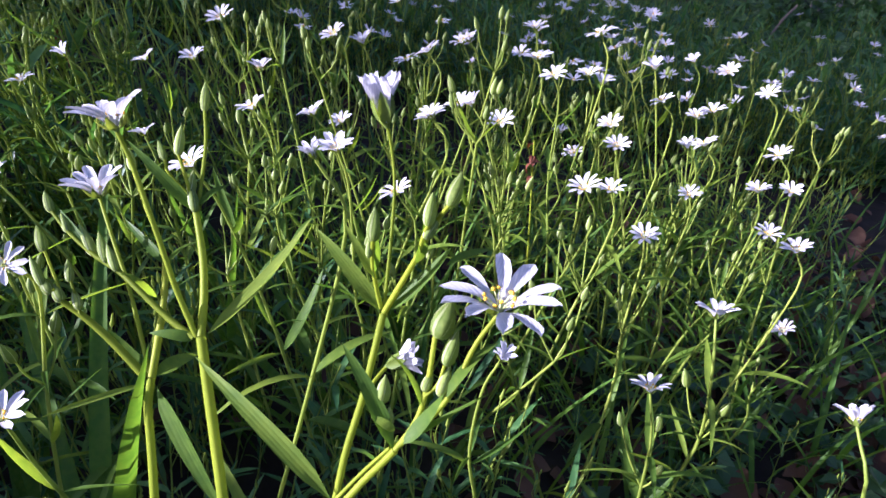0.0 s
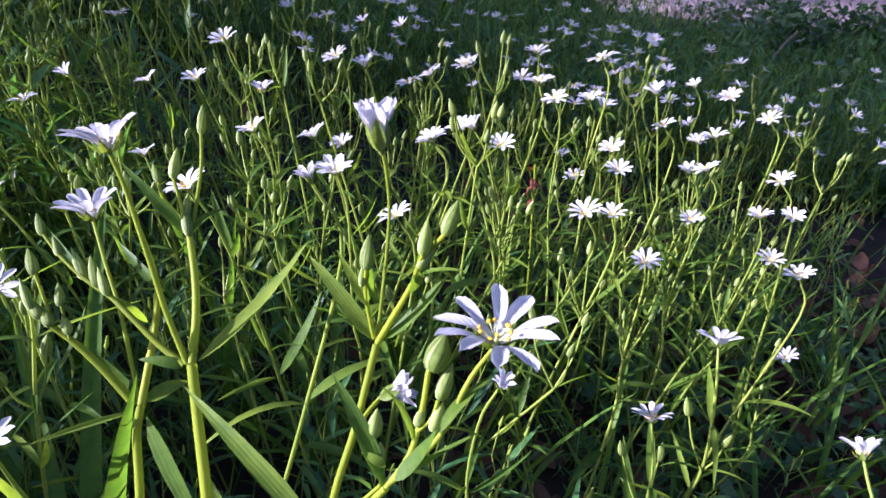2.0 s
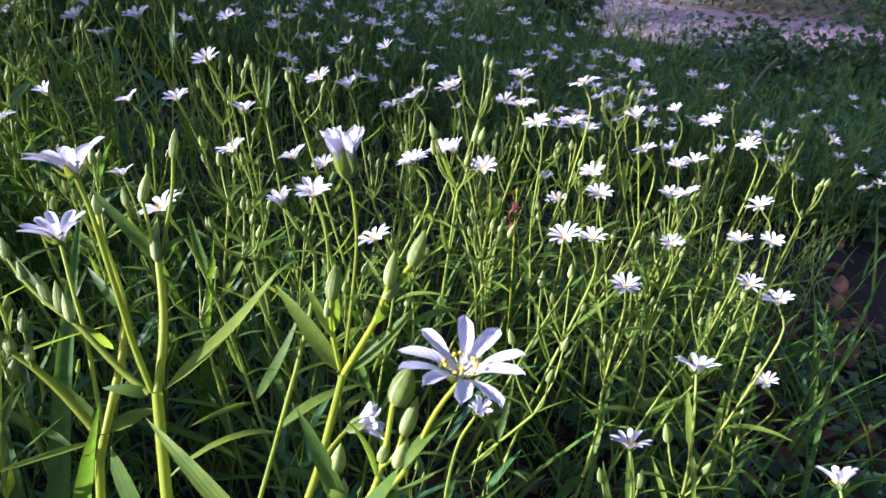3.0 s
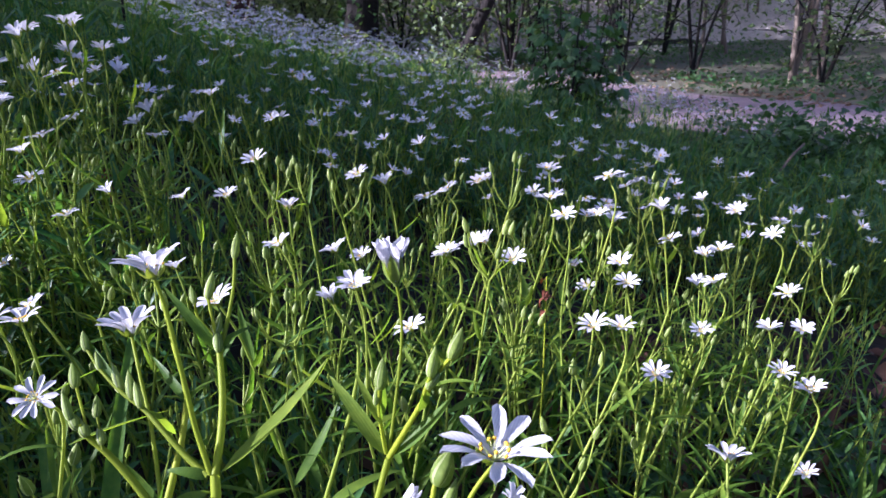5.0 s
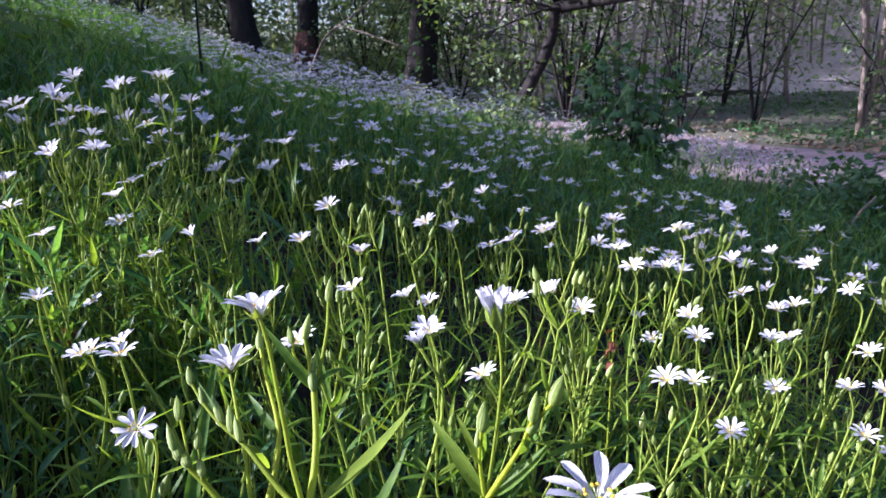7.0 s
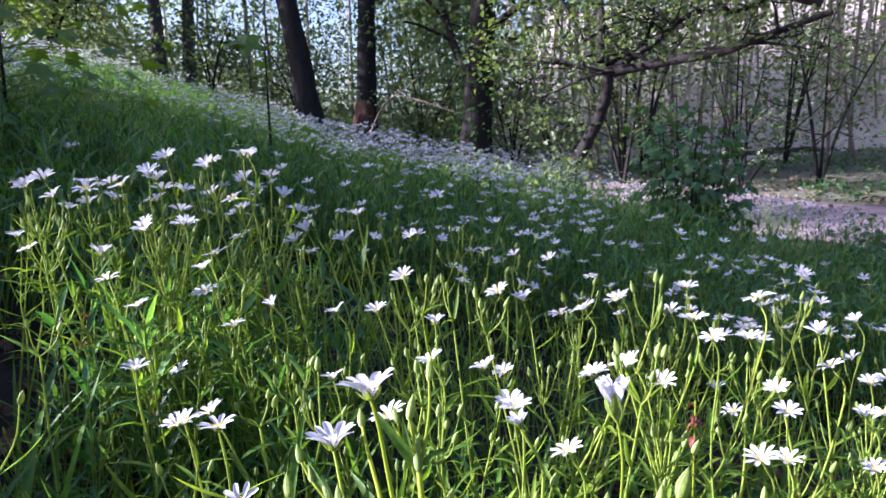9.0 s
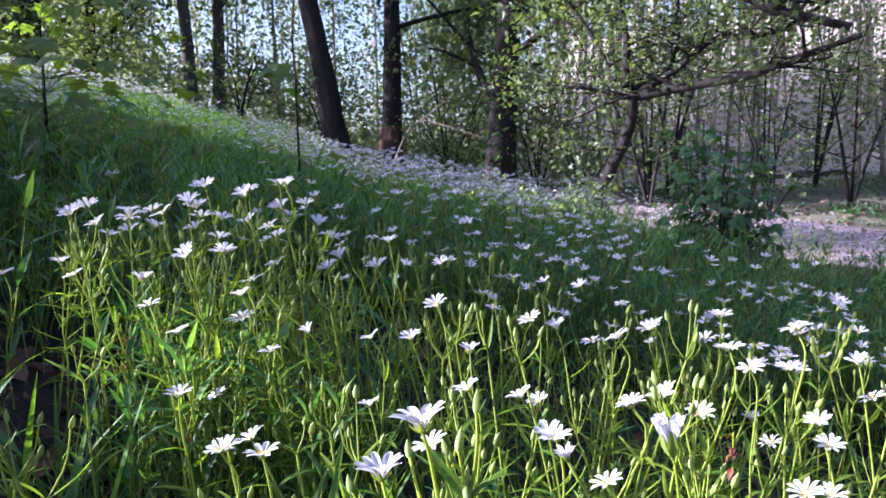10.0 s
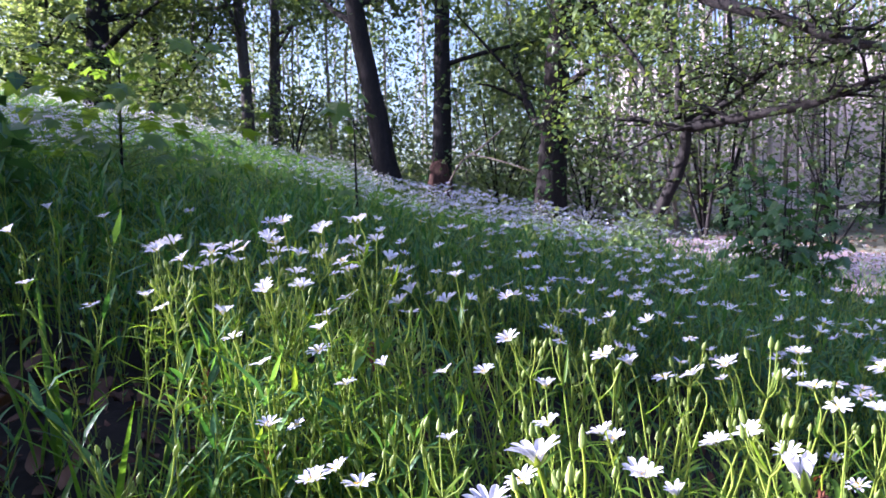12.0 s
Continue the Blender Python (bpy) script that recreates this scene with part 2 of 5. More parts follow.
def scatter_arrays(proto, places, yaws, scales, leans=None):
    """Copies of one set of pieces, turned about the upright and scaled, as arrays."""
    v, q, m = proto
    n = len(places)
    c, s = np.cos(yaws), np.sin(yaws)
    x = v[None, :, 0] * c[:, None] - v[None, :, 1] * s[:, None]
    y = v[None, :, 0] * s[:, None] + v[None, :, 1] * c[:, None]
    z = np.repeat(v[None, :, 2], n, 0)
    sc = np.asarray(scales)[:, None]
    out = np.stack([x * sc, y * sc, z * sc], -1)
    if leans is not None:
        out[:, :, 0] += out[:, :, 2] * leans[:, 0:1]
        out[:, :, 1] += out[:, :, 2] * leans[:, 1:2]
    out += np.asarray(places)[:, None, :]
    qq = q[None] + (np.arange(n) * len(v))[:, None, None]
    return out.reshape(-1, 3), qq.reshape(-1, 4), np.tile(m, n)


def part(name, mesh, parent, m=None, label=""):
    ob = new(name, mesh)
    ob.parent = parent
    if m is not None:
        ob.matrix_basis = m
    return tagged(ob, label)


# ---- the ground: a bank falling to the right to a level path ----
def path_edge(y):
    """The side of the path towards the bank."""
    return np.interp(y, (-20, 2.2, 2.85, 3.4, 4.4, 5.8, 7.5, 9.6, 12, 14), (3, 3, 2.2, 1.15, 0.6, 0.05, -0.6, -1.6, -2.8, -3.8))


def path_far_edge(y):
    return np.interp(y, (2.2, 3.0, 3.9, 4.6, 5.8, 7.5, 9.6, 12, 14), (12, 8, 4.8, 2.9, 1.85, 1.1, 0.1, -1.1, -2.1))


def bank_foot(y):
    return 0.95 - 0.29 * np.maximum(0, np.asarray(y, dtype=float) - 3.3)


def ground(x, y):
    """Height of the ground."""
    x, y = np.asarray(x, dtype=float), np.asarray(y, dtype=float)
    base = -0.15 + 0.02 * np.clip(y, -10, 14)
    e = bank_foot(np.clip(y, -20, 14)) - x
    up = np.where(e > 0, np.sqrt(e * e + 0.01) - 0.1, 0)
    slope = 0.19 + 0.04 * np.clip(y / 6, 0, 1)
    rise = slope * np.minimum(up, 14) + 0.05 * np.maximum(0, np.minimum(up, 60) - 14)
    # farther along, the bank is hollow at its foot below a steeper shoulder
    hollow = np.interp(e, (-1, 0, 0.5, 1.0, 1.6, 2.2, 2.85, 3.6, 4.4), (0, 0, 0.02, 0.07, 0.14, 0.25, 0.56, 0.79, 0.97))
    share = np.clip((y - 2.2) / 1.6, 0, 1) * (e < 4.4)
    rise = rise + share * (np.minimum(hollow, rise) - rise)
    far = x - bank_foot(np.clip(y, -20, 14)) - 3.0
    rise = rise + 0.07 * np.clip(far - 0.3, 0, 12) + 0.30 * np.clip(np.hypot(x, y) - 14, 0, 30) * (e < 0)
    bumps = 0.02 * np.sin(x * 3.1 + 1) * np.cos(y * 2.7) + 0.008 * np.sin(x * 11 + y * 7)
    return base + rise + bumps


def spread(a, b, near, count):
    """Coordinates from a to b, closest together round near."""
    s = np.linspace(-1, 1, count)
    t = np.sign(s) * np.abs(s) ** 3
    return near + np.where(t < 0, -t * (a - near), t * (b - near))


gx, gy = spread(-600, 600, 0.3, 221), spread(-400, 900, 1.5, 241)
GX, GY = np.meshgrid(gx, gy)
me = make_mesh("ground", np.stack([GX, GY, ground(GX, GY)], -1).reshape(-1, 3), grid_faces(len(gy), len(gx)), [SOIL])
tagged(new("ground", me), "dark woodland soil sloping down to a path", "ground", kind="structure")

ys = np.linspace(2.3, 13, 150)
across = np.linspace(0, 1, 24)
wob = 0.08 * np.sin(ys * 2.3) + 0.05 * np.sin(ys * 6.1 + 1)
PX = (path_edge(ys) + wob)[:, None] * (1 - across)[None] + (path_far_edge(ys) - wob)[:, None] * across[None]
PY = np.repeat(ys[:, None], 24, 1)
PZ = ground(PX, PY) + 0.03 - 0.05 * (np.abs(across - 0.5)[None] > 0.49)
tagged(new("path", make_mesh("path", np.stack([PX, PY, PZ], -1).reshape(-1, 3), grid_faces(150, 24), [EARTH])),
       "trodden pinkish earth footpath in dappled sun", "path", kind="structure")

# the leaf-strewn floor of the wood across the path
fy = np.concatenate([np.linspace(3.2, 14, 60), np.linspace(14.8, 60, 40)])
fu = np.linspace(0, 1, 60) ** 2
FX = (path_far_edge(np.minimum(fy, 14)) - 0.05 + 0.06 * np.sin(fy * 4))[:, None] + fu[None] * 55
FY = np.repeat(fy[:, None], 60, 1)
FZ = ground(FX, FY) + 0.018 + np.minimum(0.12, 0.008 * 55 * fu)[None]
quads = grid_faces(len(fy), 60)
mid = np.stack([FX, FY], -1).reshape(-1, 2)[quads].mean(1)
# mask of the far slope, where sunlight is painted as paler floor
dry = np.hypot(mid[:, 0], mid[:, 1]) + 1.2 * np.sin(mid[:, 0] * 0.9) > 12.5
tagged(new("woodland_floor", make_mesh("woodland_floor", np.stack([FX, FY, FZ], -1).reshape(-1, 3), quads, [FLOOR, FLOOR_SUNLIT], dry.astype(int))),
       "mossy woodland floor rising to a leaf-strewn slope with painted sunlight", "ground", kind="structure")


# ---- trees ----
def tree_leaves(rng, centres, radius, count, size, flat=0.7):
    """Many small folded leaves scattered in uneven clumps round the centres."""
    c = np.asarray(centres)
    k = rng.randint(0, len(c), count)
    off = rng.normal(0, 1, (count, 3))
    off *= (radius * rng.uniform(0.15, 1.0, count) ** 0.6 / (np.linalg.norm(off, axis=1) + 1e-9))[:, None]
    off[:, 2] *= flat
    p = c[k] + off
    L = size * rng.uniform(0.6, 1.3, count)
    yaw, pitch, roll = rng.uniform(0, 2 * np.pi, count), rng.normal(-0.25, 0.5, count), rng.normal(0, 0.5, count)
    t = np.array([(0, 0, 0), (0.36, 0.45, 0.10), (0, 1, -0.12), (-0.36, 0.45, 0.10)])
    x = t[None, :, 0] * np.cos(roll)[:, None] + t[None, :, 2] * np.sin(roll)[:, None]
    z = -t[None, :, 0] * np.sin(roll)[:, None] + t[None, :, 2] * np.cos(roll)[:, None]
    y = np.repeat(t[None, :, 1], count, 0)
    y, z = y * np.cos(pitch)[:, None] - z * np.sin(pitch)[:, None], y * np.sin(pitch)[:, None] + z * np.cos(pitch)[:, None]
    x, y = x * np.cos(yaw)[:, None] - y * np.sin(yaw)[:, None], x * np.sin(yaw)[:, None] + y * np.cos(yaw)[:, None]
    v = np.stack([x, y, z], -1) * L[:, None, None] + p[:, None, :]
    return v.reshape(-1, 3), np.arange(count * 4).reshape(-1, 4)


def limbs_of(rng, line, r_line, count, lo, hi, length, droop=0.0):
    """Side limbs and their twigs from a trunk line; gives their pieces and tip places."""
    pieces, tips = [], []
    n = len(line)
    for i in range(count):
        s = rng.uniform(lo, hi)
        k = min(n - 2, int(s * (n - 1)))
        base, a = line[k], rng.uniform(0, 2 * np.pi)
        L = length * rng.uniform(0.5, 1.1) * (1.25 - 0.5 * s)
        d = np.array([math.cos(a), math.sin(a), rng.uniform(0.15, 0.8) - droop])
        pts = [base]
        for j in range(4):
            d = d + rng.normal(0, 0.22, 3)
            pts.append(pts[-1] + d / np.linalg.norm(d) * L / 4)
        ln = smooth_line(pts, 9)
        r = r_line * rng.uniform(0.22, 0.4)
        one = [(*tube(ln, r, r * 0.25, 6, 0.08, i), 0)]
        tips += [ln[-1], ln[6], ln[4]]
        for j in range(3):
            b = ln[rng.randint(3, 8)]
            e = b + rng.normal(0, 1, 3) * L * 0.22 + np.array([0, 0, 0.1 * L])
            one.append((*tube(smooth_line([b, (b + e) / 2 + rng.normal(0, 0.03, 3) * L, e], 5), r * 0.35, r * 0.12, 4, 0, i), 0))
            tips.append(e)
        pieces.append(join(one)[:2])
    return pieces, tips


def tree(name, label, x, y, lean, height, r0, seed, bark, leaf_mat, limb_n, leaf_n, leaf_size, lo=0.35, limb_len=2.2, clump=0.55, group="", ivy=0, curve=0.15, category="tree"):
    """A tree with a flared trunk, limbs with twigs, and a crown of loose leaf clumps."""
    rng = np.random.RandomState(seed)
    z = float(ground(x, y)) - 0.05
    top = new(name)
    top.location = (x, y, z)
    pts = [np.zeros(3)]
    for s in (0.15, 0.4, 0.7, 1.0):
        pts.append(np.array([lean[0] * s, lean[1] * s, height * s]) + rng.normal(0, curve, 3) * (1, 1, 0) * s)
    line = smooth_line(pts, 26)
    v, q = tube(line, r0, r0 * 0.35, 12 if r0 > 0.08 else 7, 0.07, seed)
    flare = 1 + 0.55 * np.exp(-np.maximum(0, v[:, 2]) / (r0 * 1.6))
    ax = np.stack([np.interp(v[:, 2], line[:, 2], line[:, 0]), np.interp(v[:, 2], line[:, 2], line[:, 1])], -1)
    v[:, :2] = ax + (v[:, :2] - ax) * flare[:, None]
    part("trunk", make_mesh("trunk", v, q, [bark]), top)
    pieces, tips = limbs_of(rng, line, r0, limb_n, lo, 0.98, limb_len)
    for v, q in pieces:
        part("limb", make_mesh("limb", v, q, [bark]), top)
    if leaf_n:
        part("crown", make_mesh("crown", *tree_leaves(rng, tips + [line[-1]], clump, leaf_n, leaf_size), [leaf_mat], smooth=False), top)
    if ivy:
        a, h = rng.uniform(0, 2 * np.pi, ivy), rng.uniform(0, 1, ivy) ** 1.3 * height * 0.45
        ring = np.stack([np.interp(h, line[:, 2], line[:, 0]) + np.cos(a) * r0 * 1.05, np.interp(h, line[:, 2], line[:, 1]) + np.sin(a) * r0 * 1.05, h], -1)
        part("ivy", make_mesh("ivy", *tree_leaves(rng, ring, 0.10, ivy * 2, 0.07), [SHRUB_LEAF], smooth=False), top, label="green climbing leaves")
    return tagged(top, label, category, group)


tree("oak_tree", "dark-barked tree leaning on the flowery bank", -3.41, 8.31, (-1.25, 0.2, 0), 7.0, 0.170, 11, BARK, TREE_LEAF, 9, 5200, 0.10, 0.42, group="large trees", curve=0.05)
rotten_tree = tree("oak_tree", "straight dark-barked tree with torn red wood at its foot", -2.86, 8.84, (0.1, 0.3, 0), 7.5, 0.155, 12, BARK, TREE_LEAF, 9, 5200, 0.10, 0.42, group="large trees", ivy=120, curve=0.05)
ivy_tree = tree("oak_tree", "dark-barked tree wrapped in ivy beside the path", -1.21, 7.9, (0.35, 0.2, 0), 7.0, 0.20, 13, BARK, TREE_LEAF, 10, 6500, 0.10, 0.30, group="large trees", ivy=420, curve=0.05)
torn = smooth_line([(0.03, -0.05, -0.05), (0.02, -0.05, 0.25), (0.0, -0.03, 0.55), (0.0, 0.0, 0.85)], 12)
part("torn_wood", make_mesh("torn_wood", *tube(torn, 0.235, 0.13, 14, 0.16, 5), [WOOD_RED]), rotten_tree, label="torn reddish rotten wood")
tree("oak_tree", "slender dark tree high on the bank", -7.2, 10.7, (-0.4, 0.2, 0), 7.5, 0.13, 14, BARK_HAZY, TREE_LEAF, 8, 2600, 0.10, 0.4, group="large trees", curve=0.08)
tree("oak_tree", "slender dark tree high on the bank", -7.15, 11.5, (0.1, 0.2, 0), 7.5, 0.13, 15, BARK_HAZY, TREE_LEAF, 8, 2600, 0.10, 0.4, group="large trees", curve=0.08)
tree("oak_tree", "broad dark tree at the top of the bank", -8.6, 8.6, (0.2, 0.2, 0), 8, 0.2, 16, BARK, TREE_LEAF, 14, 9000, 0.10, 0.2, group="large trees", curve=0.08)
tree("oak_tree", "leafy dark tree at the top of the bank", -9.6, 11.0, (0.2, 0.2, 0), 6, 0.13, 21, BARK, TREE_LEAF, 12, 4200, 0.10, 0.12, group="large trees", curve=0.08)
tree("oak_tree", "leafy dark tree at the top of the bank", -11.0, 9.4, (-0.2, 0.2, 0), 6, 0.13, 22, BARK, TREE_LEAF, 12, 3800, 0.10, 0.12, group="large trees", curve=0.08)


def shade_tree(label, x, y, z0, z1, radius, r0, seed, leaf_n):
    """A tree with a dense rounded crown between the heights z0 and z1."""
    rng = np.random.RandomState(seed)
    base = float(ground(x, y)) - 0.05
    top = new("oak_tree")
    top.location = (x, y, base)
    line = smooth_line([(0, 0, 0), (0.1, 0, (z0 - base) * 0.5), (0, 0.1, z0 - base), (0, 0, z1 - base - 0.4)], 20)
    part("trunk", make_mesh("trunk", *tube(line, r0, r0 * 0.3, 10, 0.06, seed), [BARK]), top)
    cs = rng.normal(0, 1, (90, 3))
    cs *= (rng.uniform(0, 1, 90) ** 0.4 / np.linalg.norm(cs, axis=1))[:, None]
    cs = cs * (radius, radius, (z1 - z0) / 2) + (0, 0, (z0 + z1) / 2 - base)
    for k in range(16):
        a = line[rng.randint(8, 18)]
        part("limb", make_mesh("limb", *tube(smooth_line([a, (a + cs[k]) / 2 + rng.normal(0, 0.1, 3), cs[k]], 7), 0.05, 0.012, 6), [BARK]), top)
    part("crown", make_mesh("crown", *tree_leaves(rng, cs, 0.55, leaf_n, 0.13), [TREE_LEAF], smooth=False), top)
    return tagged(top, label, "tree", "large trees")


# unseen trees up the slope, added so their crowns shade bank, trunks and path
shade_tree("unseen tree added to shade the flowery bank", -10.0, -0.52, 2.5, 6.1, 1.25, 0.2, 17, 10500)
shade_tree("unseen tree added to shade the trunks by the path", -10.2, 6.3, 3.5, 7.0, 1.1, 0.2, 19, 3600)
shade_tree("unseen tree added to shade the path", -10.3, 1.9, 4.5, 6.5, 1.1, 0.18, 20, 3300)

# ---- the woodland behind ----
rng = np.random.RandomState(5)
for i in range(46):
    y = rng.uniform(6.2, 17)
    x = float(path_far_edge(min(y, 14))) + rng.uniform(0.3, 8) if i < 34 else rng.uniform(-9, -2)
    if i >= 34:
        y = rng.uniform(12, 18)
    tree("sapling_tree", "thin bare-stemmed young woodland tree", x, y, (rng.normal(-0.25, 0.35), rng.normal(0, 0.2), 0), rng.uniform(4, 7), rng.uniform(0.02, 0.042), 100 + i, BARK_THIN, TREE_LEAF,
         5, 260, 0.075, 0.4, 0.9, 0.45, group="thin saplings")

rng = np.random.RandomState(8)
cs = []
while len(cs) < 900:
    a, d = rng.uniform(-0.95, 0.95), rng.uniform(12, 24)
    rise = 0.2 + 7.5 * rng.uniform() ** 1.15
    if -0.66 < a < -0.26 and rise > 1.0 and rng.uniform() < 0.70:
        continue
    if a > -0.12 and rng.uniform() < 0.80:
        continue
    x, y = d * math.sin(a), d * math.cos(a)
    cs.append((x, y, float(ground(x, y)) + rise))
me = make_mesh("far_foliage", *tree_leaves(rng, cs, 1.2, 190000, 0.10), [HAZY_LEAF], smooth=False)
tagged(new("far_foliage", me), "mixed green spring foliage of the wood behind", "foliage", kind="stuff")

# the crowd of thin trunks far behind, sunlight put into their bark colour
pieces = []
for i in range(520):
    a, d = rng.uniform(-0.95, 0.95) if i % 5 == 0 else rng.uniform(-0.12, 0.75), rng.uniform(16, 34)
    x, y = d * math.sin(a), d * math.cos(a)
    p = np.array([x, y, float(ground(x, y)) - 0.1])
    e = np.array([rng.normal(0, 0.5), rng.normal(0, 0.5), rng.uniform(6, 11)])
    r = rng.uniform(0.02, 0.05)
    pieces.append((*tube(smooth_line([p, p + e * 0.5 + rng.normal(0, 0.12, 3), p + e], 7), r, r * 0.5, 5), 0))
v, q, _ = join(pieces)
tagged(new("far_trunks", make_mesh("far_trunks", v, q, [BARK_SUNLIT])), "crowd of thin trunks deep in the wood, sunlight in their colour", "trees", kind="stuff")

# low green plants on the floor of the wood across the path
n = 9000
y = rng.uniform(3.4, 17, n)
x = path_far_edge(np.minimum(y, 14)) + 0.1 + 0.5 * np.sin(y * 2.1) ** 2 + 10 * rng.uniform(0, 1, n) ** 1.15
keep = np.sin(x * 1.7 + 1) + np.sin(y * 1.3) + rng.normal(0, 0.7, n) > -0.4
c = np.stack([x, y, ground(x, y) + 0.08], -1)[keep]
tagged(new("ground_cover", make_mesh("ground_cover", *tree_leaves(rng, c, 0.12, 22000, 0.045, 0.5), [SHRUB_LEAF], smooth=False)),
       "low green plants on the woodland floor", "undergrowth", kind="stuff")
n = 9000
d, a = rng.uniform(3, 26, n), rng.uniform(-0.6, 0.95, n)
x, y = d * np.sin(a), d * np.cos(a)
keep = x > path_far_edge(np.minimum(y, 14)) - 0.25 - 1.2 * rng.uniform(0, 1, n) ** 4
c = np.stack([x, y, ground(x, y) + 0.02], -1)[keep]
tagged(new("fallen_leaves", make_mesh("fallen_leaves", *tree_leaves(rng, c, 0.15, 30000, 0.06, 0.12), [LITTER_PALE], smooth=False)),
       "pale brown fallen leaves on the woodland floor", "leaf litter", kind="stuff")


n = 2200
x, y = rng.uniform(0.75, 3.0, n), rng.uniform(1.1, 2.7, n)
keep = (x < path_edge(y) - 0.05) & (x > 0.55 + 0.2 * y - 0.3)
c = np.stack([x, y, ground(x, y) + 0.05], -1)[keep]
tagged(new("ground_cover", make_mesh("ground_cover", *tree_leaves(rng, c, 0.09, 11000, 0.042, 0.6), [SHRUB_LEAF], smooth=False)),
       "low green leafy plants at the foot of the bank", "undergrowth", kind="stuff")


# ---- bushes and young trees ----
def bush(name, label, x, y, height, spread_, stems, leaf_n, leaf_size, seed, mat, category="bush", clump=0.16):
    """Several thin stems from one root, with side twigs and a loose cover of leaves."""
    rng = np.random.RandomState(seed)
    top = new(name)
    top.location = (x, y, float(ground(x, y)) - 0.02)
    tips = []
    for i in range(stems):
        e = np.array([rng.normal(0, spread_), rng.normal(0, spread_), height * rng.uniform(0.6, 1.0)])
        line = smooth_line([(0, 0, 0), e * (0.35, 0.35, 0.5) + rng.normal(0, 0.03, 3), e], 12)
        part("stem", make_mesh("stem", *tube(line, 0.010 * height, 0.003 * height, 6, 0.05, i), [BARK]), top)
        tw, tp = limbs_of(rng, line, 0.012 * height, 4, 0.25, 0.95, height * 0.35)
        for v, q in tw:
            part("twig", make_mesh("twig", v, q, [BARK]), top)
        tips += tp + [line[-1], line[8]]
    part("foliage", make_mesh("foliage", *tree_leaves(rng, tips, clump, leaf_n, leaf_size, 0.8), [mat], smooth=False), top)
    return tagged(top, label, category)


bush("bush", "leafy green shrub at the edge of the path", 1.15, 2.5, 0.26, 0.16, 6, 700, 0.03, 32, SHRUB_LEAF)
bush("bush", "leafy green shrub at the edge of the path", 1.42, 2.38, 0.36, 0.2, 8, 1100, 0.036, 33, SHRUB_LEAF)
bush("bush", "leafy green shrub at the edge of the path", 2.0, 2.55, 0.45, 0.2, 7, 1300, 0.04, 36, SHRUB_LEAF)
for i, (x, y, h) in enumerate(((1.02, 2.12, 0.27), (1.16, 2.28, 0.30), (0.86, 1.86, 0.18), (0.98, 1.74, 0.22), (0.76, 2.1, 0.13))):
    bush("bush", "leafy bramble-like shrub at the foot of the bank", x, y, h, 0.10, 6, 330, 0.034, 140 + i, SHRUB_LEAF, clump=0.07)
# these shrubs take the paler leaf colour to look sunlit
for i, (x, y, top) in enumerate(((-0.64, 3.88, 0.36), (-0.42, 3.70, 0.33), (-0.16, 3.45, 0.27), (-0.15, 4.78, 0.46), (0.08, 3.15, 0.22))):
    bush("bush", "low shrub among the flowers, sunlight put in its leaf colour", x, y, top - float(ground(x, y)), 0.11, 7, 420, 0.042, 34 + i, HAZY_LEAF, clump=0.12)
for i, (x, y, h) in enumerate(((-2.2, 9.6, 2.2), (-1.9, 8.6, 1.2), (-0.9, 9.4, 2.0), (-4.4, 10.2, 2.0), (-0.2, 8.2, 1.6), (0.5, 7.4, 2.2), (-5.6, 9.6, 1.6), (0.9, 9.5, 2.6))):
    bush("bush", "loose green undergrowth bush between the trees", x, y, h, 0.45, 6, 650, 0.075, 40 + i, TREE_LEAF, clump=0.35)

for i, (x, y, h) in enumerate(((1.6, 7.0, 1.3), (2.5, 7.6, 1.9), (3.3, 6.4, 1.5), (3.9, 8.4, 2.2), (2.1, 9.4, 2.0), (4.9, 7.4, 1.7), (5.6, 9.2, 2.4), (3.0, 10.6, 2.4))):
    bush("bush", "thin sparse-leaved bush on the woodland floor", x, y, h, 0.4, 4, 260, 0.07, 80 + i, TREE_LEAF, clump=0.3)


# low bushes beside the eye, out of view, added to shade the bank
for i, (x, y, h) in enumerate(((-1.05, 0.30, 0.24), (-1.25, 0.62, 0.40), (-1.5, 0.98, 0.40))):
    bush("bush", "unseen low bush added to shade the bank", x, y, h, 0.12, 8, 1500, 0.05, 70 + i, SHRUB_LEAF, clump=0.12)


def maple_leaf_piece(size, rng):
    """A five-lobed leaf, one fan of faces, drooping a little."""
    ang = np.radians([-150, -115, -90, -60, -38, -18, 0, 18, 38, 60, 90, 115, 150])
    rad = np.array([0.35, 0.72, 0.5, 0.95, 0.55, 0.75, 1.08, 0.75, 0.55, 0.95, 0.5, 0.72, 0.35]) * size * 0.6
    v = [(0, 0, 0)] + [(math.sin(a) * r, math.cos(a) * r + size * 0.1, -abs(math.sin(a)) * r * 0.25 - r * r * 0.6 / size * 0.3) for a, r in zip(ang, rad)]
    q = [(0, i, i + 1, i + 2) for i in range(1, 12, 2)]
    return np.array(v), np.array(q)


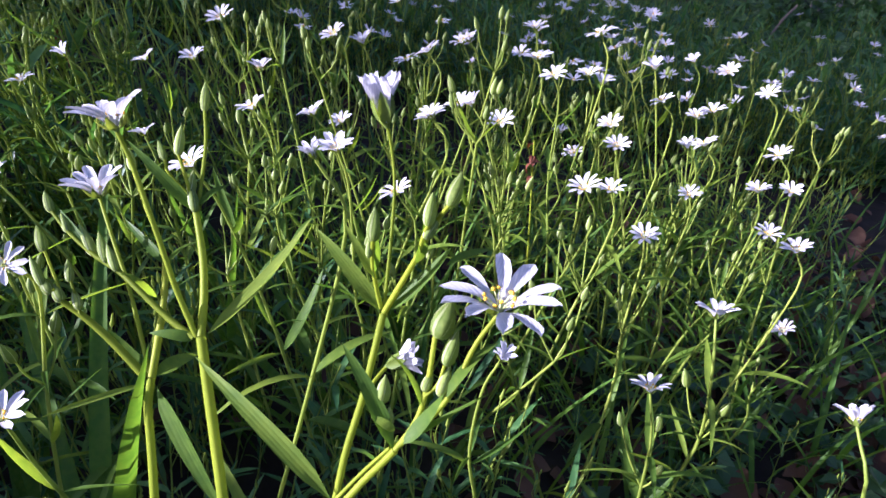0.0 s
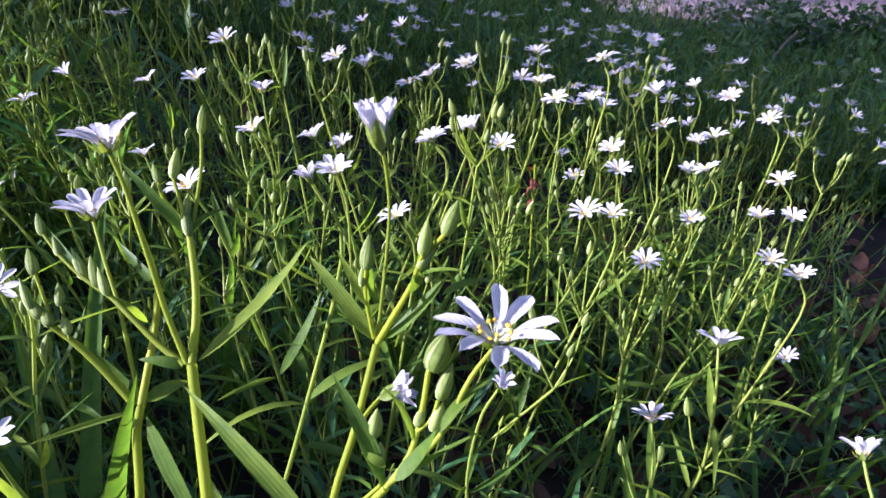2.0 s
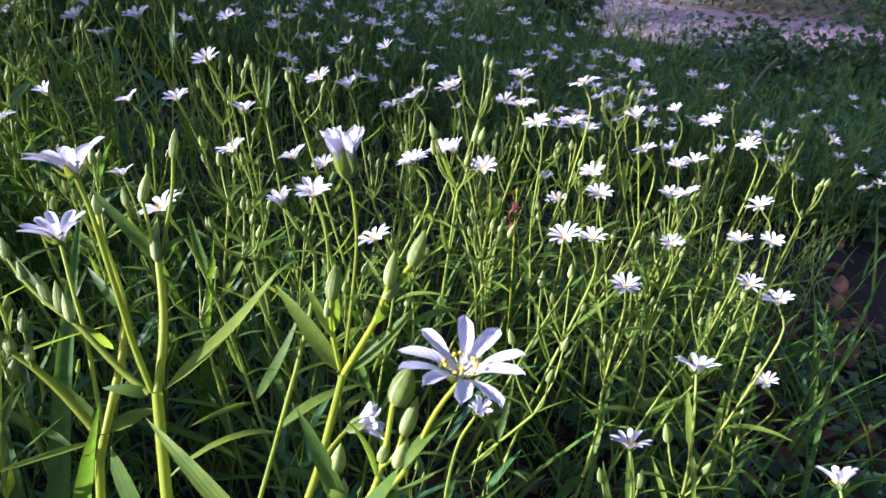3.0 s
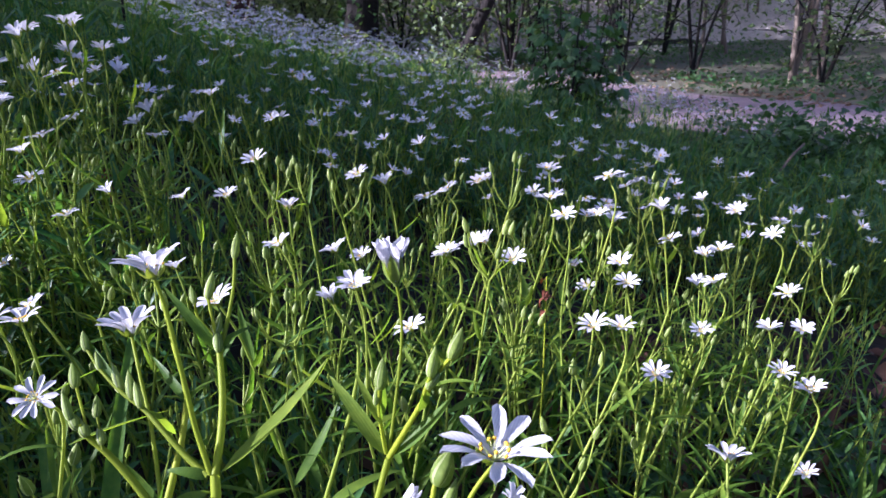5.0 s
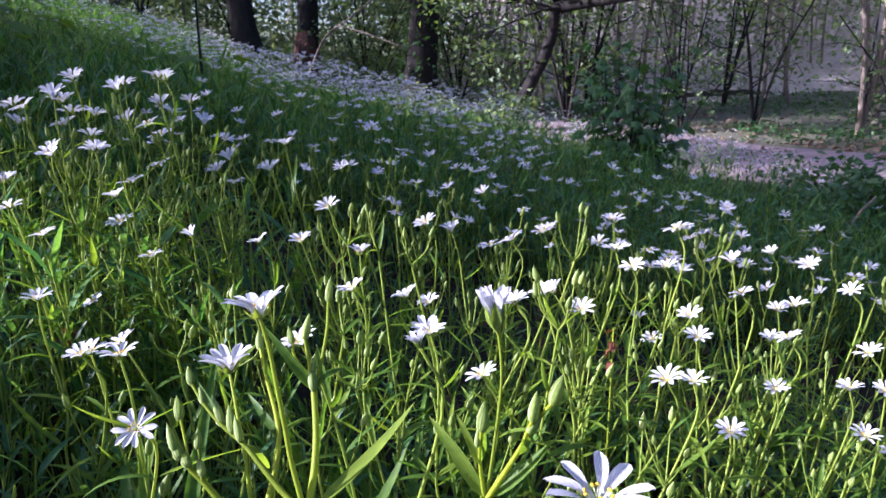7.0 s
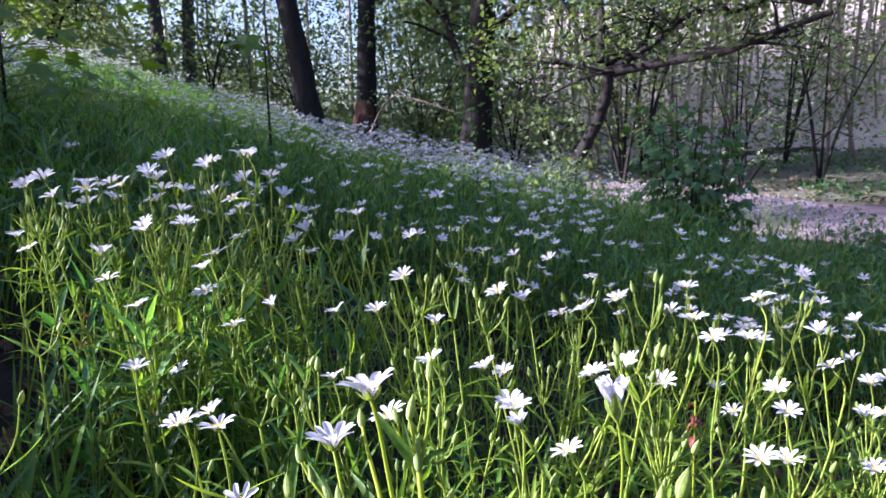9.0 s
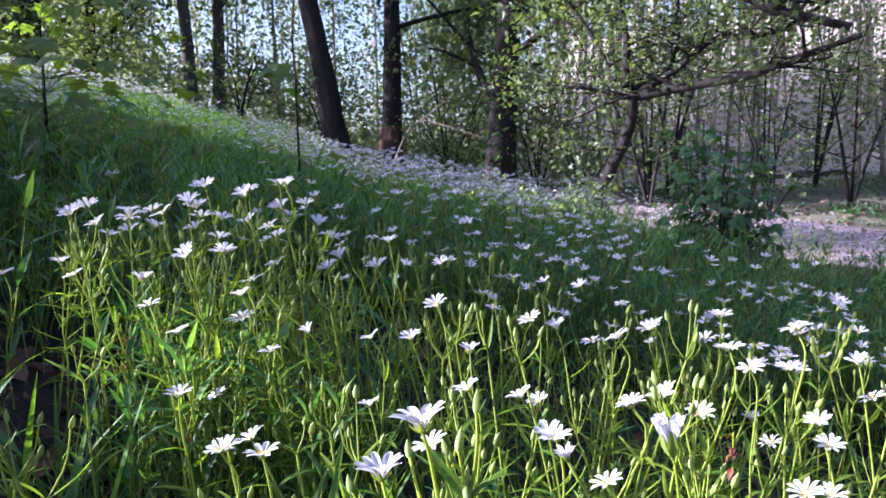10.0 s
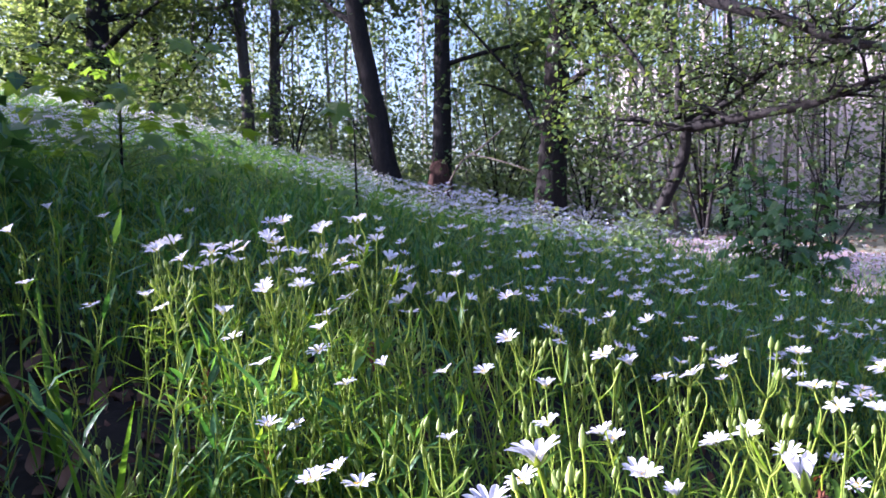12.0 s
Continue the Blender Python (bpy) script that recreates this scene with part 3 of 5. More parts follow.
def young_maple(label, x, y, height, levels, per, size, seed, spread_=0.22):
    """A young maple: an upright stem, thin leaf stalks and broad lobed leaves in tiers."""
    rng = np.random.RandomState(seed)
    top = new("young_maple")
    top.location = (x, y, float(ground(x, y)) - 0.02)
    line = smooth_line([(0, 0, 0), (rng.normal(0, 0.03), rng.normal(0, 0.03), height * 0.5), (rng.normal(0, 0.05), rng.normal(0, 0.05), height)], 16)
    part("stem", make_mesh("stem", *tube(line, 0.006, 0.002, 6), [BARK]), top)
    for k in range(levels):
        b = line[int((0.35 + 0.65 * k / max(1, levels - 1)) * 15)]
        for i in range(per):
            a = rng.uniform(0, 6.28)
            r = spread_ * rng.uniform(0.4, 1.0)
            e = b + np.array([math.cos(a) * r, math.sin(a) * r, rng.uniform(-0.03, 0.10)])
            part("stalk", make_mesh("stalk", *tube(smooth_line([b, (b + e) / 2 + (0, 0, 0.02), e], 5), 0.0012, 0.0008, 4), [MAPLE_LEAF]), top)
            v, q = maple_leaf_piece(size * rng.uniform(0.6, 1.15), rng)
            m = turn_np(Matrix.Rotation(a - math.pi / 2 + rng.normal(0, 0.3), 4, "Z") @ Matrix.Rotation(rng.normal(-0.5, 0.3), 4, "X") @ Matrix.Rotation(rng.normal(0, 0.3), 4, "Y"))
            part("leaf", make_mesh("leaf", v @ m.T + e, q, [MAPLE_LEAF], smooth=False), top)
    return tagged(top, label, "young tree", "young maples")


def maple_shrub(label, x, y, height, stems, seed):
    """Several thin upright stems from one root, with opposite pairs of stalked, lobed leaves held level in tiers."""
    rng = np.random.RandomState(seed)
    top = new("maple_shrub")
    top.location = (x, y, float(ground(x, y)) - 0.02)
    stalk = tube(smooth_line([(0, -1.1, -0.25), (0, -0.5, 0.05), (0, 0.12, 0)], 5), 0.018, 0.012, 4)
    blades = []
    for k in range(3):
        v, q, m = join([(*maple_leaf_piece(1.0, rng), 0), (*stalk, 1)])
        v[:14, 2] += 0.10 * np.sin(v[:14, 0] * 5 + k)
        blades.append(make_mesh("leaf", v, q, [SHRUB_LEAF, BARK], m, smooth=False))
    for i in range(stems):
        a = i * 2.4 + rng.normal(0, 0.25)
        r, h = height * rng.uniform(0.08, 0.34), height * rng.uniform(0.55, 1.0)
        line = smooth_line([(0, 0, 0), (math.cos(a) * r * 0.6, math.sin(a) * r * 0.6, h * 0.35), (math.cos(a) * r, math.sin(a) * r, h)], 18)
        part("stem", make_mesh("stem", *tube(line, 0.0045, 0.0015, 6), [BARK]), top)
        turn = rng.uniform(0, 6.28)
        for k in range(15):
            b = line[3 + k]
            for side in (0, math.pi):
                c = turn + k * 1.57 + side + rng.normal(0, 0.3)
                size = rng.uniform(0.05, 0.088) * (1.1 - 0.025 * k)
                m = Matrix.Rotation(c - math.pi / 2, 4, "Z") @ Matrix.Rotation(rng.normal(-0.65, 0.3), 4, "X") @ Matrix.Rotation(rng.normal(0, 0.4), 4, "Y") @ Matrix.Scale(size, 4)
                part("leaf", blades[rng.randint(3)], top, Matrix.Translation(b) @ m @ Matrix.Translation((0, 1.1, 0.25)))
    return tagged(top, label, "shrub", "young maples")


maple_shrub("dark green young maple shrub with tiers of lobed leaves", 0.43, 2.75, 0.68, 17, 31)
young_maple("young maple with broad lobed leaves on the bank", -1.25, 1.30, 0.44, 10, 13, 0.062, 51, 0.34)
young_maple("tiny maple seedling with a flat tier of leaves", -0.86, 1.80, 0.45, 2, 5, 0.085, 52, 0.10)
young_maple("young maple catching the sun high on the bank", -3.75, 3.97, 0.72, 5, 6, 0.13, 53, 0.3)


# ---- the leaning tree whose branches arch over the path ----
def branch(parent, pts, r0, r1, seed, twigs=8, leaf_n=300, length=0.7):
    rng = np.random.RandomState(seed)
    line = smooth_line(np.array(pts) - np.array(parent.location), 24)
    part("branch", make_mesh("branch", *tube(line, r0, r1, 8, 0.06, seed), [BARK]), parent)
    tw, tp = limbs_of(rng, line, r0 * 0.9, twigs, 0.1, 0.98, length, 0.15)
    for v, q in tw:
        part("twig", make_mesh("twig", v, q, [BARK]), parent)
    part("foliage", make_mesh("foliage", *tree_leaves(rng, tp, 0.22, leaf_n, 0.055), [TREE_LEAF], smooth=False), parent)
lean_tree = new("leaning_tree")
lean_tree.location = (-0.26, 6.48, -0.08)
tagged(lean_tree, "dark leaning tree with long bare branches over the path", "tree")
branch(lean_tree, [(-0.26, 6.48, -0.08), (-0.10, 6.47, 0.10), (0.10, 6.45, 0.48), (0.24, 6.41, 0.83), (0.26, 6.33, 1.10)], 0.065, 0.05, 61, 4, 260, 0.7)
branch(lean_tree, [(0.26, 6.33, 1.09), (0.68, 6.15, 1.14), (1.14, 5.88, 1.18), (1.35, 5.63, 1.24), (1.76, 5.35, 1.36)], 0.05, 0.022, 62, 17, 760, 0.8)
branch(lean_tree, [(0.26, 6.33, 1.10), (0.61, 6.35, 1.31), (0.95, 6.26, 1.56), (1.33, 6.07, 1.54), (1.79, 5.91, 1.79)], 0.035, 0.015, 63, 17, 760, 0.8)
branch(lean_tree, [(0.24, 6.32, 1.08), (-0.20, 6.40, 1.20), (-0.81, 6.73, 1.27)], 0.03, 0.015, 64, 13, 620, 0.8)
branch(lean_tree, [(0.19, 6.31, 1.18), (0.19, 6.45, 1.65), (0.12, 6.55, 1.99), (0.01, 6.66, 2.65)], 0.035, 0.02, 65, 9, 520, 0.7)
branch(lean_tree, [(0.26, 6.33, 1.15), (0.63, 6.57, 1.44), (0.65, 6.85, 2.33), (0.72, 7.12, 3.05)], 0.03, 0.016, 66, 13, 620, 0.8)
branch(lean_tree, [(0.10, 6.39, 1.25), (-0.16, 6.55, 1.75), (-0.43, 6.70, 2.18), (-0.65, 6.77, 2.77)], 0.025, 0.012, 67, 13, 620, 0.8)

# the thick bough of the ivy-wrapped tree, reaching over the path
branch(ivy_tree, [(-1.02, 7.95, 3.30), (-0.06, 6.00, 2.44), (0.34, 5.78, 2.07), (0.97, 5.65, 1.78), (1.28, 5.53, 1.59), (1.72, 5.45, 1.44)], 0.06, 0.03, 68, 15, 600, 0.7)
branch(ivy_tree, [(1.05, 5.68, 1.75), (1.35, 5.67, 1.83), (1.56, 5.64, 2.04)], 0.02, 0.008, 69, 8, 300, 0.5)


# ---- dead wood ----
def dead_branch(label, points, side, r0, r1, seed):
    """A bare pale branch propped in the undergrowth, with one side shoot."""
    top = new("dead_branch")
    foot = np.array(points[0], dtype=float)
    foot[2] = float(ground(foot[0], foot[1])) - 0.01
    top.location = foot
    line = smooth_line(np.vstack([[(0, 0, 0)], np.array(points[1:]) - foot]), 14)
    part("branch", make_mesh("branch", *tube(line, r0, r1, 6, 0.10, seed), [BARK_THIN]), top)
    if side:
        shoot = smooth_line(np.vstack([[line[7]], np.array(side) - foot]), 9)
        part("twig", make_mesh("twig", *tube(shoot, r0 * 0.6, r1 * 0.7, 5, 0.10, seed + 1), [BARK_THIN]), top)
    return tagged(top, label, "branch")


dead_branch("bare pale dead branch leaning among the trees", [(-2.62, 7.88, 0.5), (-2.29, 7.71, 0.89), (-1.97, 7.62, 1.11), (-1.67, 7.51, 1.31)], [(-1.73, 7.47, 0.95), (-1.29, 7.39, 0.80)], 0.016, 0.008, 3)
dead_branch("short pale dry stick among the shrubs", [(0.80, 1.80, 0), (0.90, 1.84, 0.066), (0.95, 1.86, 0.119)], [], 0.004, 0.003, 4)


# ---- greater stitchwort: the parts of the plant ----
def petal_mesh(seed):
    """One petal, one unit long along +y, cleft half-way into two round-tipped lobes."""
    rng = np.random.RandomState(seed)
    rows, pieces = 9, []
    bend, split = rng.uniform(0.05, 0.35), rng.uniform(0.28, 0.38)
    for side in (-1, 1):
        v = []
        turn = rng.uniform(-0.05, 0.08)
        for s in np.linspace(0, 1, rows):
            g = max(0.0, (s - split) / (1 - split))
            centre = 0.03 + 0.115 * s + (0.15 + turn) * g
            half = (0.03 + 0.115 * min(1, s / 0.62) ** 0.9) * (1 - max(0, (s - 0.80) / 0.2) ** 2.2 * 0.80)
            inner, outer = max(0.0, centre - half) if g > 0 else 0.0, centre + half
            z = 0.10 * math.sin(s * 2.4) - bend * s * s * 0.6
            for k in (0, 0.5, 1):
                x = inner + (outer - inner) * k
                yy = s * (1.0 + 0.03 * side * turn * 10) - 0.03 * (abs(k - 0.5) * 2) * (s > 0.9)
                v.append((side * x, yy, z + 0.06 * (2 * k - 1) ** 2 * min(1, s * 2)))
        pieces.append((np.array(v), grid_faces(rows, 3), 0))
    v, q, _ = join(pieces)
    return make_mesh("petal", v, q, [PETAL])


def sepal_piece(angle, open_, length=0.5):
    v, q = blade(length * (1.5 if open_ > 1 else 1), 0.22 if open_ < 1 else 0.26, 6, -0.35 if open_ < 1 else -0.3, -0.5, 0, 0.4)
    m = turn_np(Matrix.Rotation(angle, 4, "Z") @ Matrix.Rotation(open_, 4, "X"))
    v = v @ m.T
    return v + np.array([-math.sin(angle), math.cos(angle), 0]) * 0.05, q, 0


def calyx_mesh(open_):
    """The cup of five green sepals under a flower, with the swollen stem end."""
    pieces = [sepal_piece(i * 2 * math.pi / 5 + 0.63, open_) for i in range(5)]
    pieces.append((*tube([(0, 0, -0.06), (0, 0, -0.02), (0, 0, 0.04), (0, 0, 0.10)], 0.05, 0.09, 7), 0))
    v, q, m = join(pieces)
    return make_mesh("calyx", v, q, [BUD])


def stamens_mesh(seed):
    """The green ovary and ten pale filaments tipped with yellow anthers."""
    rng = np.random.RandomState(seed)
    pieces = [(*tube([(0, 0, 0.02), (0, 0, 0.06), (0, 0, 0.14), (0, 0, 0.2)], 0.07, 0.02, 7), 1)]
    for i in range(10):
        a, r, h = i * 0.628 + rng.normal(0, 0.12), rng.uniform(0.17, 0.30), rng.uniform(0.26, 0.42)
        e = np.array([math.cos(a) * r, math.sin(a) * r, h])
        pieces.append((*tube(smooth_line([(0, 0, 0.04), e * (0.5, 0.5, 0.62), e], 4), 0.012, 0.009, 4), 1))
        d = np.array([-math.sin(a), math.cos(a), 0.3]) * 0.035
        pieces.append((*tube([e - d, e - d * 0.8, e, e + d * 0.8, e + d], 0.034, 0.034, 5), 0))
        pieces[-1][0][:5] = e - d + (pieces[-1][0][:5] - (e - d)) * 0.2
        pieces[-1][0][-5:] = e + d + (pieces[-1][0][-5:] - (e + d)) * 0.2
    for i in range(3):
        a = i * 2.1
        e = np.array([math.cos(a) * 0.12, math.sin(a) * 0.12, 0.36])
        pieces.append((*tube(smooth_line([(0, 0, 0.18), e * (0.4, 0.4, 0.8), e], 4), 0.01, 0.006, 4), 1))
    v, q, m = join(pieces)
    return make_mesh("stamens", v, q, [ANTHER, FILAMENT], m)


def bud_mesh(seed):
    """A closed pointed bud, one unit long along +z: five overlapping sepals with pale margins."""
    rng = np.random.RandomState(seed)
    zs = np.array([0, 0.05, 0.16, 0.34, 0.54, 0.74, 0.9, 1.0])
    rs = np.array([0.05, 0.13, 0.185, 0.205, 0.185, 0.125, 0.055, 0.01]) * rng.uniform(0.92, 1.08)
    a = np.concatenate([np.array([0.0, 0.35, 0.7, 1.08]) + k * 2 * np.pi / 5 for k in range(5)])
    n = len(a)
    r = rs[:, None] * np.tile([0.92, 1.0, 1.06, 1.09], 5)[None]
    turn = a[None] + 0.5 * zs[:, None]
    v = np.stack([r * np.cos(turn), r * np.sin(turn), np.repeat(zs[:, None], n, 1)], -1).reshape(-1, 3)
    i, j = np.meshgrid(np.arange(7), np.arange(n), indexing="ij")
    q = np.stack([i * n + j, i * n + (j + 1) % n, (i + 1) * n + (j + 1) % n, (i + 1) * n + j], -1).reshape(-1, 4)
    return make_mesh("bud", v, q, [BUD, SEPAL_EDGE], (np.tile(np.arange(n), 7) % 4 == 3).astype(int))


PETALS = [petal_mesh(i) for i in range(5)]
CALYX = [calyx_mesh(a) for a in (0.15, 0.65, 1.22)]
STAMENS = [stamens_mesh(i) for i in range(3)]
BUDS = [bud_mesh(i) for i in range(4)]
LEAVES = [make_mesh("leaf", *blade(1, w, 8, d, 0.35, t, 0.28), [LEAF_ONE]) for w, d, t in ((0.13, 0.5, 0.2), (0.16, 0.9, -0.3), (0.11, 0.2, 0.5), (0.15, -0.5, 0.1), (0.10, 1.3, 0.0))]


def flower(parent, at, face, size, cup=0.3, seed=0, roll=None):
    """An open flower: calyx, five cleft petals, stamens. size is its width in metres, cup how far the petals stand up."""
    rng = random.Random(seed)
    root = Vector(parent.location)
    m = Matrix.Translation(Vector(at) - root) @ aim(face, rng.uniform(0, 6.28) if roll is None else roll) @ Matrix.Scale(size / 2, 4)
    f = part("flower", CALYX[0 if cup < 0.35 else 1 if cup < 1.0 else 2], parent, m)
    for i in range(5):
        t = cup + rng.uniform(-0.12, 0.12)
        pm = Matrix.Rotation(i * 2 * math.pi / 5 + rng.uniform(-0.08, 0.08), 4, "Z") @ Matrix.Translation((0, 0.06, 0.07)) @ Matrix.Rotation(t, 4, "X")
        part("petal", PETALS[rng.randrange(5)], f, pm @ Matrix.Rotation(rng.uniform(-0.25, 0.25), 4, "Y"))
    if cup < 0.9:
        part("flower_centre", STAMENS[seed % 3], f, Matrix.Rotation(rng.uniform(0, 6), 4, "Z"), "yellow anthers on pale filaments")
    return f


def bud(parent, base, tip, seed=0, wide=1.0):
    d = Vector(tip) - Vector(base)
    L = d.length
    m = Matrix.Translation(Vector(base) - Vector(parent.location)) @ aim(d, seed) @ Matrix.Diagonal((L * wide, L * wide, L, 1))
    return part("bud", BUDS[seed % 4], parent, m)


def leaf(parent, base, direction, length, seed=0, up=(0, 0, 1), wide=1.0):
    """A leaf from base along the direction, its upper face towards up."""
    y = Vector(direction).normalized()
    x = y.cross(Vector(up)).normalized()
    z = x.cross(y)
    m = Matrix(((x.x, y.x, z.x, 0), (x.y, y.y, z.y, 0), (x.z, y.z, z.z, 0), (0, 0, 0, 1)))
    m = Matrix.Translation(Vector(base) - Vector(parent.location)) @ m @ Matrix.Diagonal((length * wide, length, length, 1))
    return part("leaf", LEAVES[seed % 5], parent, m)


def stem(parent, points, r0, r1, count=14, sides=6, mat=None):
    line = smooth_line(points, count)
    v, q = tube(line - np.array(parent.location), r0, r1, sides)
    part("stem", make_mesh("stem", v, q, [mat or STEM]), parent)
    return line


COUNT = [0]


def stitchwort(x, y, z, size=0.020, face=(-0.25, -0.08, 1.0), cup=0.3, buds=3, label="", lean=None, leaves=6):
    """A plant whose open flower sits at x, y, z: jointed stem from the ground, paired narrow leaves, side buds."""
    size *= 0.80 if y < 0.46 else 0.95
    COUNT[0] += 1
    k = COUNT[0]
    rng = random.Random(k * 7 + 1)
    face = Vector(face).normalized() + Vector((rng.uniform(-0.28, 0.28), rng.uniform(-0.3, 0.25), 0))
    face.normalize()
    h = z - float(ground(x, y))
    dx, dy = lean if lean else (rng.uniform(-0.26, 0.26) * h, rng.uniform(-0.05, 0.30) * h)
    root = (x + dx, y + dy, float(ground(x + dx, y + dy)) - 0.004)
    top = new("stitchwort_plant")
    top.location = root
    tagged(top, label or ("white star-shaped stitchwort flower on a slim jointed stem" if cup < 0.6 else "half-open white stitchwort flower on a slim stem"), "wildflower", "stitchwort plants")
    at = Vector((x, y, z)) - face * size * 0.12
    base = at - face * 0.02
    mid = Vector(root).lerp(base, 0.55) + Vector((rng.uniform(-0.005, 0.005), rng.uniform(-0.005, 0.005), 0))
    joint = Vector(root).lerp(base, rng.uniform(0.72, 0.82)) + Vector((rng.uniform(-0.004, 0.004), rng.uniform(-0.004, 0.004), 0))
    line = stem(top, [root, tuple(mid), tuple(joint), tuple(base), tuple(at - face * size * 0.03)], 0.0009, 0.00045, 16, 6, STEM_FAR)
    flower(top, at, face, size, cup, k)
    a = rng.uniform(0, 6.28)
    for i in range(leaves):
        s = 0.25 + 0.53 * i / max(1, leaves - 1)
        p = line[int(s * (len(line) - 1))] if i < leaves - 1 else np.array(joint)
        L = rng.uniform(0.030, 0.044) * (1.1 - 0.6 * i / leaves)
        for side in (0, math.pi):
            b = a + i * 1.4 + side
            d = Vector((math.cos(b), math.sin(b), rng.uniform(0.25, 1.0)))
            leaf(top, p, d, L * rng.uniform(0.8, 1.15), rng.randrange(5), (0, 0, 1), rng.uniform(0.55, 0.9))
    for i in range(buds):
        b = a + 0.7 + i * 2.3
        d = Vector((math.cos(b) * 0.45, math.sin(b) * 0.45, 1)).normalized()
        L = rng.uniform(0.014, 0.034)
        e = joint + d * L + Vector((0, 0, rng.uniform(0, 0.006)))
        stem(top, [tuple(joint), tuple(joint.lerp(e, 0.5) + Vector((d.x, d.y, 0)) * 0.003), tuple(e)], 0.0005, 0.00035, 6, 5, STEM_FAR)
        bud(top, e, e + (d + Vector((0, 0, 0.5))).normalized() * rng.uniform(0.006, 0.009), rng.randrange(4))
    return top


# ---- the flowers of the near bank ----
stitchwort(-0.267, 0.530, 0.381, 0.021, cup=0.54, buds=1)
stitchwort(-0.332, 0.511, 0.381, 0.022, cup=0.60, buds=3)
stitchwort(-0.325, 0.486, 0.364, 0.022, cup=0.60, buds=4)
stitchwort(-0.346, 0.514, 0.345, 0.022, cup=0.45, buds=3)
stitchwort(-0.272, 0.530, 0.361, 0.023, cup=0.88, buds=4)
stitchwort(-0.317, 0.554, 0.347, 0.023, cup=0.77, buds=1)
stitchwort(-0.297, 0.570, 0.334, 0.023, cup=0.38, buds=3)
stitchwort(-0.287, 0.548, 0.310, 0.024, cup=0.48, buds=3)
stitchwort(-0.279, 0.491, 0.304, 0.022, cup=0.37, buds=4)
stitchwort(-0.255, 0.432, 0.303, 0.02, cup=0.59, buds=2)
stitchwort(-0.272, 0.461, 0.279, 0.022, cup=0.35, buds=3)
stitchwort(-0.283, 0.396, 0.283, 0.02, cup=0.34, buds=4)
stitchwort(-0.240, 0.444, 0.259, 0.021, cup=0.34, buds=4)
stitchwort(-0.235, 0.546, 0.308, 0.022, cup=0.58, buds=3)
stitchwort(-0.239, 0.584, 0.292, 0.023, cup=0.37, buds=4)
stitchwort(-0.222, 0.541, 0.318, 0.023, cup=0.92, buds=3)
stitchwort(-0.191, 0.549, 0.310, 0.024, cup=0.61, buds=3)
stitchwort(-0.162, 0.449, 0.272, 0.02, cup=0.52, buds=3)
stitchwort(-0.131, 0.447, 0.274, 0.022, cup=0.60, buds=4)
stitchwort(-0.119, 0.474, 0.293, 0.021, cup=0.61, buds=3)
stitchwort(-0.032, 0.495, 0.275, 0.021, cup=0.81, buds=4)
stitchwort(-0.006, 0.573, 0.247, 0.022, cup=0.35, buds=3)
stitchwort(0.012, 0.499, 0.270, 0.021, cup=0.32, buds=2)
stitchwort(-0.072, 0.357, 0.270, 0.021, cup=0.49, buds=3)
stitchwort(-0.043, 0.362, 0.266, 0.021, cup=0.52, buds=4)
stitchwort(0.017, 0.372, 0.262, 0.022, cup=0.40, buds=3)
stitchwort(0.040, 0.407, 0.259, 0.022, cup=0.85, buds=4)
stitchwort(0.085, 0.574, 0.253, 0.019, cup=0.45, buds=3)
stitchwort(0.088, 0.423, 0.273, 0.02, cup=0.32, buds=1)
stitchwort(0.126, 0.587, 0.184, 0.019, cup=0.75, buds=3)
stitchwort(0.121, 0.405, 0.249, 0.02, cup=0.57, buds=1)
stitchwort(0.121, 0.385, 0.243, 0.02, cup=0.55, buds=3)
stitchwort(0.086, 0.301, 0.253, 0.02, cup=0.49, buds=1)
stitchwort(0.160, 0.440, 0.254, 0.019, cup=0.31, buds=1)
stitchwort(0.147, 0.544, 0.238, 0.021, cup=0.61, buds=2)
stitchwort(0.190, 0.456, 0.239, 0.019, cup=0.54, buds=1)
stitchwort(0.175, 0.423, 0.230, 0.019, cup=0.94, buds=1)
stitchwort(0.004, 0.291, 0.254, 0.019, cup=0.41, buds=3)
stitchwort(-0.0090, 0.1900, 0.3075, 0.0125, (-0.15, 0.05, 1), cup=1.15, buds=0, leaves=2)
stitchwort(-0.0177, 0.2779, 0.2776, 0.0185, (0.1, 0.0, 1), cup=0.50, buds=1, leaves=3)
stitchwort(0.0444, 0.2086, 0.2310, 0.0150, (0.05, -0.1, 1), cup=0.95, buds=0, leaves=3)
stitchwort(-0.179, 0.286, 0.255, 0.019, cup=0.58, buds=2)
stitchwort(-0.222, 0.310, 0.271, 0.019, cup=0.60, buds=1)
stitchwort(-0.263, 0.409, 0.235, 0.019, cup=0.41, buds=3)
stitchwort(-0.441, 0.498, 0.363, 0.024, cup=0.59, buds=1)
stitchwort(-0.488, 0.526, 0.356, 0.024, cup=0.60, buds=4)
stitchwort(-0.393, 0.491, 0.361, 0.021, cup=0.40, buds=3)
stitchwort(-0.382, 0.506, 0.360, 0.022, cup=0.36, buds=3)
stitchwort(-0.403, 0.436, 0.313, 0.019, cup=0.35, buds=3)
stitchwort(-0.488, 0.514, 0.311, 0.021, cup=0.62, buds=3)
stitchwort(-0.597, 0.552, 0.292, 0.022, cup=0.32, buds=3)
stitchwort(-0.362, 0.463, 0.306, 0.023, cup=0.86, buds=2)
stitchwort(-0.320, 0.416, 0.296, 0.021, cup=0.38, buds=3)
stitchwort(-0.183, 0.315, 0.248, 0.022, cup=0.56, buds=1)
